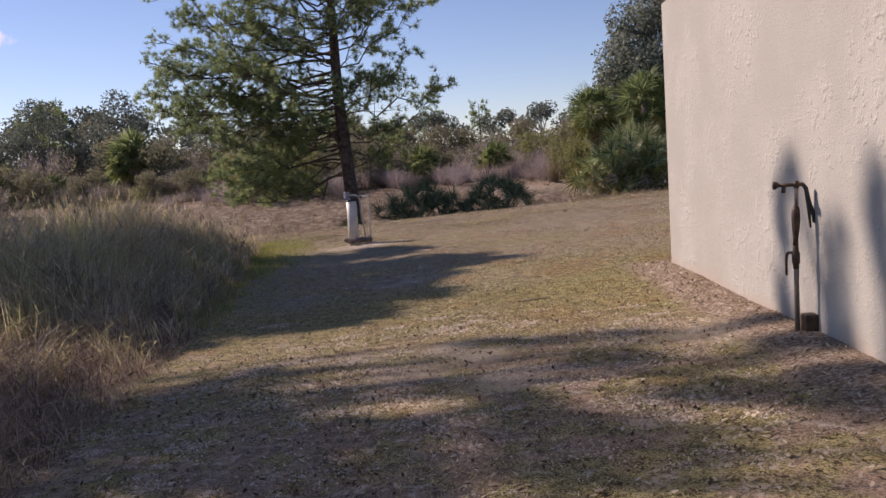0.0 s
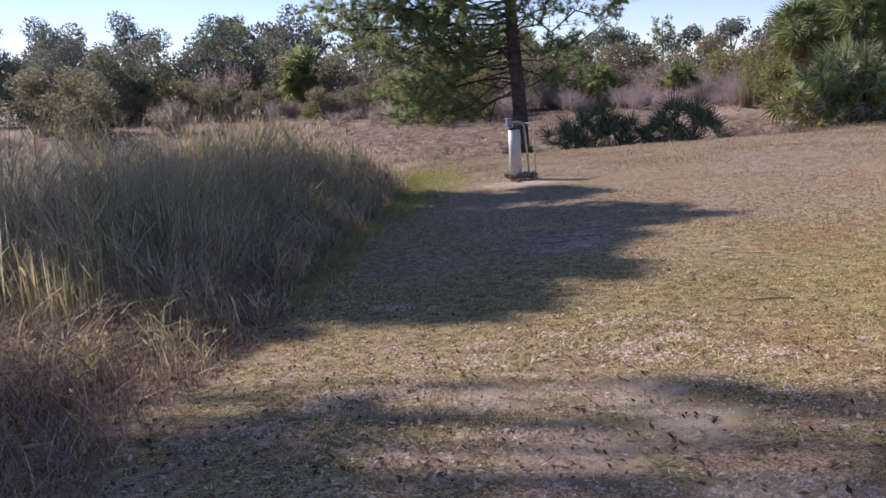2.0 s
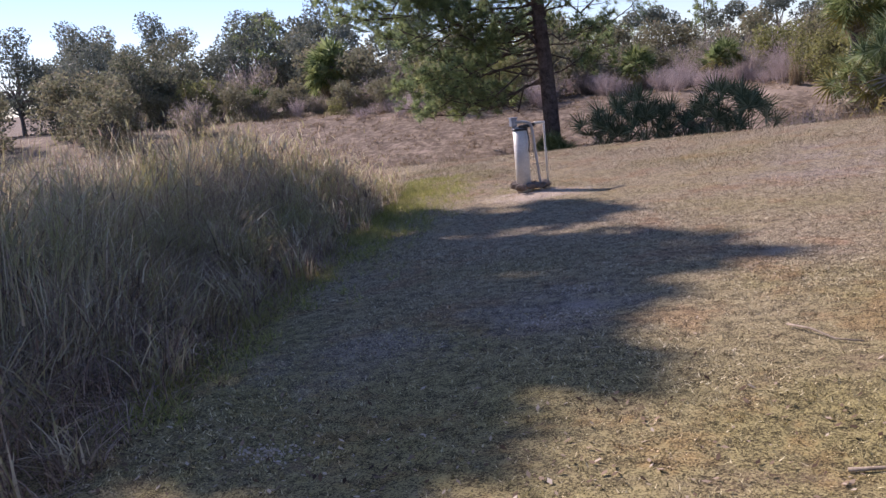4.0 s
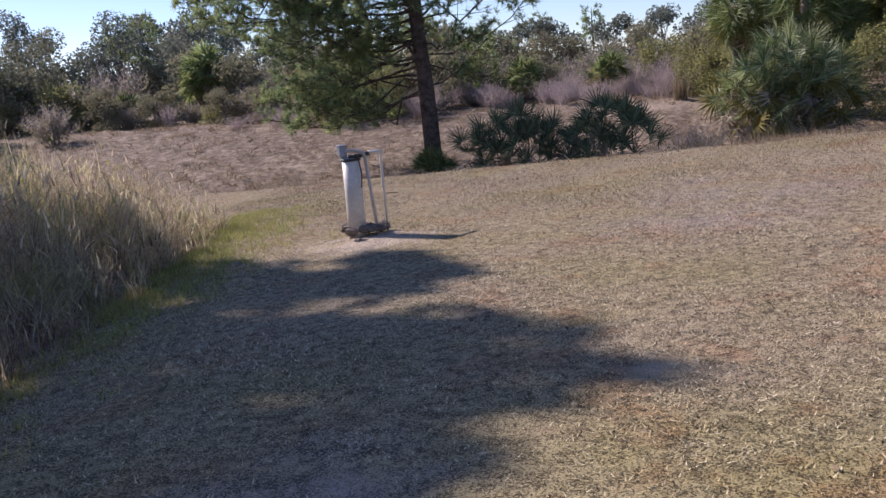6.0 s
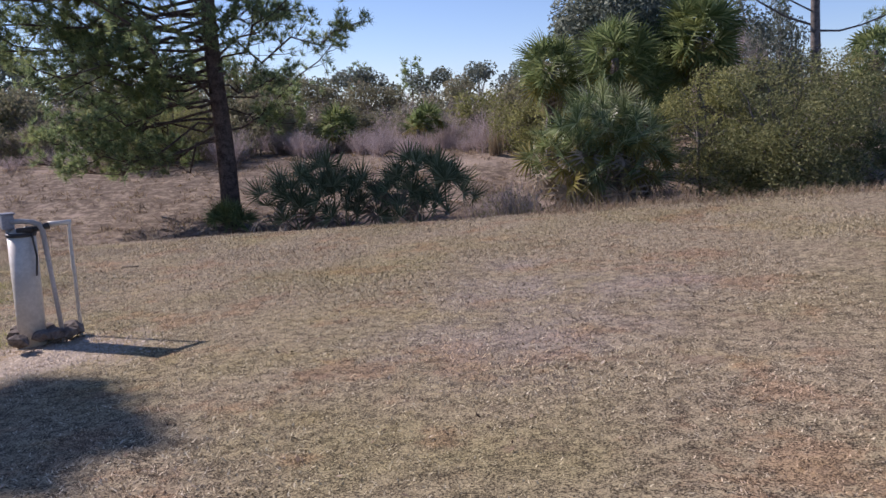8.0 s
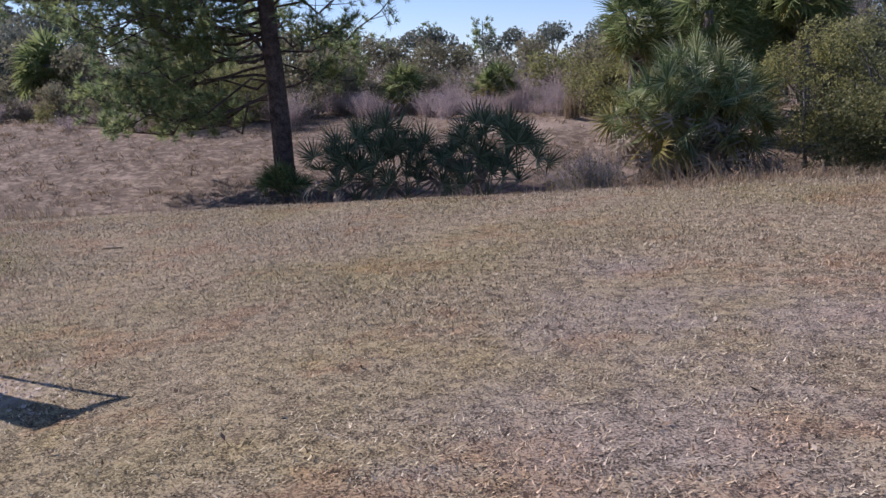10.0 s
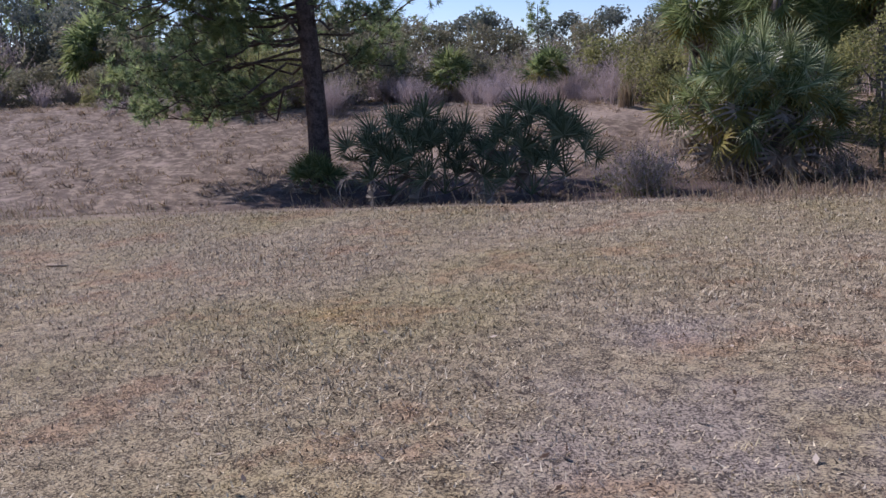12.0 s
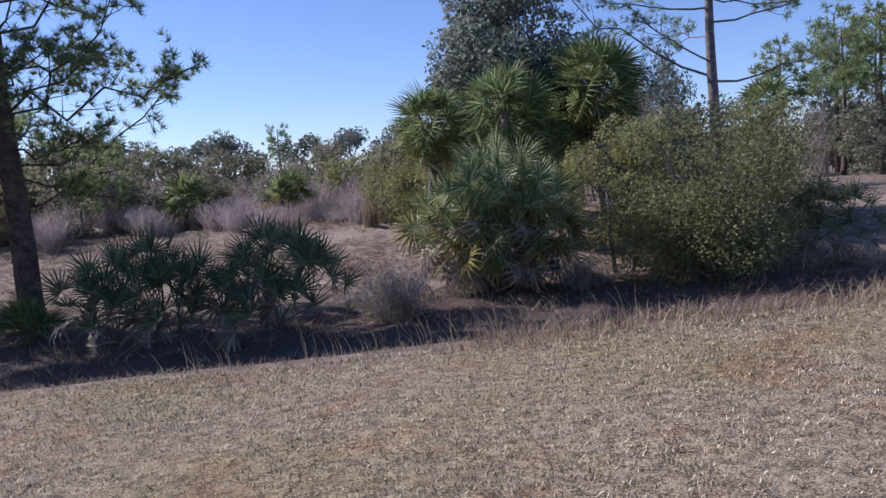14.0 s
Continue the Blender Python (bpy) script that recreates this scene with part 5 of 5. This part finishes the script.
tagged(new("ditch_weeds", g.mesh("ditch_weeds", M_BANKGRASS)), "rusty dry weeds on the shoulder of the ditch", "weeds", "", "stuff")

# tuft of pampas-like grass in the scrub
N = 160
px, py = 1.2 + rng.normal(0, 0.16, N), 50.5 + rng.normal(0, 0.16, N)
g = Geo()
blades(g, np.stack([px, py, ground_z(px, py)], 1), rng.uniform(0.6, 1.45, N), rng.uniform(0.02, 0.04, N), rng.uniform(0.05, 0.5, N), rng.uniform(0, 6.283, N), 3)
tagged(new("grass_tuft", g.mesh("grass_tuft", M_DITCHGRASS)), "pale upright tuft of dry grass", "grass")

# ---- the lawn's blades and litter ----
DRIFTS = [(1.77, 5.13, 0.17), (1.95, 5.08, 0.12), (1.46, 4.74, 0.12), (1.68, 4.32, 0.17), (1.93, 3.98, 0.16), (1.5, 3.8, 0.15), (0.94, 4.07, 0.14), (0.68, 3.84, 0.16), (2.5, 4.36, 0.18), (1.62, 6.46, 0.1), (1.92, 5.84, 0.15),
          (-0.05, 6.9, 0.14), (0.4, 5.1, 0.14), (2.27, 5.47, 0.12), (0.87, 9.05, 0.13), (0.65, 8.83, 0.09), (0.67, 9.67, 0.13), (3.1, 4.9, 0.2), (3.5, 4.5, 0.22), (3.6, 5.4, 0.2), (2.9, 4.0, 0.2), (-1.3, 14.6, 0.42), (-0.95, 14.85, 0.4)]
for i in range(60):
    DRIFTS.append((rng.uniform(-0.1, 3.8), rng.uniform(2.6, 6.6), rng.uniform(0.03, 0.1)))
for i in range(34):
    DRIFTS.append((rng.uniform(0.2, 3.9), rng.uniform(2.8, 6.0), rng.uniform(0.09, 0.2)))
for i in range(26):
    a = rng.uniform(0, 6.283)
    DRIFTS.append((-1.25 + math.cos(a) * rng.uniform(0.2, 0.6), 14.75 + math.sin(a) * rng.uniform(0.2, 0.5), rng.uniform(0.04, 0.12)))
DRIFTS = np.array([q for q in DRIFTS if q[0] + 0.1476 * q[1] < 4.85])
g = Geo()
a = np.arange(6) / 6 * 6.283
fan = [[0, 1 + k, 1 + (k + 1) % 6] for k in range(6)]
for cx, cy, r in DRIFTS:
    # each patch is a scatter of thin ragged specks
    for k in range(int(30 + 620 * r)):
        px, py = cx + rng.normal(0, 0.62) * r * 1.3, cy + rng.normal(0, 0.5) * r
        q = rng.uniform(0.003, 0.014) * (0.7 + 2.0 * r)
        rim = q * rng.uniform(0.25, 1.5, 6)
        ex, ey = px + np.cos(a) * rim * 1.25, py + np.sin(a) * rim
        top = np.array([[px, py, gz(px, py) + rng.uniform(0.005, 0.011)]])
        g.add(np.concatenate([top, np.stack([ex, ey, ground_z(ex, ey) - 0.004], 1)]), fan)
tagged(new("sand_patches", g.mesh("sand_patches", M_SAND, True)), "pale loose sand showing through thin lawn", "sand", "", "stuff")
def strewn(n, x0, x1, y0, y1):
    return rng.uniform(x0, x1, n), rng.uniform(y0, y1, n)


def off_house(x, y):
    return (x + 0.1476 * y) < 5.0


xs, ys = [], []
for n, x0, x1, y0, y1 in ((95000, -1.0, 4.6, 2.0, 8.5), (150000, -2.5, 4.5, 8.5, 17.0), (95000, -5.5, 6.0, 17.0, 21.2), (24000, -8.5, -2.5, 14.5, 21.8), (14000, 4.0, 10.0, 8.5, 20.5)):
    a, b = strewn(n, x0, x1, y0, y1)
    xs.append(a), ys.append(b)
x, y = np.concatenate(xs), np.concatenate(ys)
patch = np.sin(x * 1.9 + 0.7 * np.sin(y * 2.3)) * np.sin(y * 1.6 + x * 0.4) + rng.normal(0, 0.45, len(x))
bare = np.clip((7.2 - y) / 3.0, 0, 1) * 0.9
keep = ((x > reed_x(y) - 0.1) | (y > 18.3)) & (y < lawn_edge(x) + 0.4) & (patch > -0.75 + bare * 1.0) & ((x + 0.1476 * y < 4.62 + 0.09 * np.sin(y * 6.3) + rng.normal(0, 0.07, len(x))) | (y > 8.4)) & (np.hypot(x + 1.2, y - 14.8) > 0.35)
keep &= (np.hypot(x - 0.5, y - 9.0) > rng.uniform(0.3, 1.3, len(x))) | (rng.uniform(0, 1, len(x)) < 0.4)
for cx, cy, r in DRIFTS:
    keep &= (np.hypot((x - cx) / 1.25, (y - cy) / 0.85) > r * rng.uniform(0.5, 1.15, len(x))) | (rng.uniform(0, 1, len(x)) < 0.35)
x, y = x[keep], y[keep]
n = len(x)
g = Geo()
blades(g, np.stack([x, y, ground_z(x, y) - 0.004], 1), rng.uniform(0.008, 0.021, n) * (1 + 0.5 * smooth((y - 14.5) / 3)) * (1 + 0.35 * (patch[keep] > 0.6)), rng.uniform(0.006, 0.0125, n) * (1 - 0.25 * smooth((y - 14.5) / 2)), rng.uniform(0.6, 2.5, n) * (1 - 0.45 * smooth((y - 14.5) / 3)), rng.uniform(0, 6.283, n), 1)
# longer tufts that the mower missed
tn = 1100
tx, ty = rng.uniform(-3.5, 6.0, tn), np.concatenate([rng.uniform(4.0, 20.8, 600), rng.uniform(3.2, 8.5, tn - 600)])
ok = (tx > reed_x(ty)) & off_house(tx, ty)
tx, ty = np.repeat(tx[ok], 10), np.repeat(ty[ok], 10)
tx, ty = tx + rng.normal(0, 0.018, len(tx)), ty + rng.normal(0, 0.018, len(ty))
blades(g, np.stack([tx, ty, ground_z(tx, ty) - 0.004], 1), rng.uniform(0.02, 0.045, len(tx)), rng.uniform(0.003, 0.006, len(tx)), rng.uniform(0.2, 1.5, len(tx)), rng.uniform(0, 6.283, len(tx)), 1)
tagged(new("lawn_grass", g.mesh("lawn_grass", M_BLADE)), "short mown dry grass, straw with green patches", "grass", "", "stuff")

# fresh green fringe between the reeds and the lawn
K = 1000
y = np.concatenate([rng.uniform(7.0, 12.0, 260), rng.uniform(12.0, 18.2, K - 260)])
x = reed_x(y) + np.abs(rng.normal(0.0, 0.42, K)) * np.interp(y, [7, 12, 15, 18], [0.5, 0.9, 1.3, 1.6])
x, y = np.repeat(x, 16), np.repeat(y, 16)
x, y = x + rng.normal(0, 0.06, len(x)), y + rng.normal(0, 0.06, len(y))
g = Geo()
blades(g, np.stack([x, y, ground_z(x, y) - 0.005], 1), rng.uniform(0.03, 0.12, len(x)), rng.uniform(0.005, 0.010, len(x)), rng.uniform(0.2, 1.5, len(x)), rng.uniform(0, 6.283, len(x)), 1)
tagged(new("fringe_grass", g.mesh("fringe_grass", M_FRINGE)), "fresh yellow-green grass along the reed edge", "grass", "", "stuff")

N = 15000
x, y = strewn(N, -1.0, 4.8, 2.2, 8.6)
w = rng.uniform(0, 1, N) < np.clip((8.5 - y) / 4.5, 0.12, 1) + 0.6 * ((x + 0.1476 * y) > 4.55)
keep = w & (x > reed_x(y)) & off_house(x, y)
x, y = x[keep], y[keep]
x2, y2 = strewn(1500, -3.5, 7.0, 8.5, 20.5)
x, y = np.concatenate([x, x2]), np.concatenate([y, y2])
g = Geo()
C = np.stack([x, y, ground_z(x, y) + 0.012], 1)
a = rng.uniform(0, 6.283, len(x))
s = rng.uniform(0.006, 0.022, len(x))
A = np.stack([np.cos(a), np.sin(a), rng.uniform(-0.6, 0.6, len(x))], 1) * s[:, None]
B = np.stack([-np.sin(a), np.cos(a), rng.uniform(-0.3, 0.3, len(x))], 1) * s[:, None] * 0.5
g.add(np.stack([C - A, C + B, C + A, C - B], 1), (np.arange(len(x)) * 4)[:, None] + np.arange(4))
tagged(new("fallen_leaves", g.mesh("fallen_leaves", M_LITTER)), "small brown fallen leaves strewn over the lawn", "leaves", "", "stuff")


# ---- small things on the lawn ----
def stick(pts, r, label):
    g = Geo()
    g.tube([(px, py, gz(px, py) + pz) for px, py, pz in pts], np.linspace(r, r * 0.55, len(pts)), 6)
    tagged(new("stick", g.mesh("stick", M_STICK, True)), label, "stick", "sticks on the lawn")


stick([(2.10, 8.62, 0.02), (2.22, 8.50, 0.03), (2.33, 8.38, 0.015), (2.46, 8.32, 0.02)], 0.007, "curved dry stick lying on the lawn")
stick([(2.35, 6.95, 0.012), (2.5, 6.98, 0.012), (2.62, 6.95, 0.012)], 0.008, "short dry stick lying on the lawn")
stick([(-2.50, 18.85, 0.012), (-2.28, 18.80, 0.012)], 0.012, "short bleached stick lying on the lawn")
stick([(-1.05, 4.0, 0.03), (-0.72, 4.15, 0.10), (-0.45, 4.1, 0.16)], 0.012, "pale broken stalk among the dead weeds")
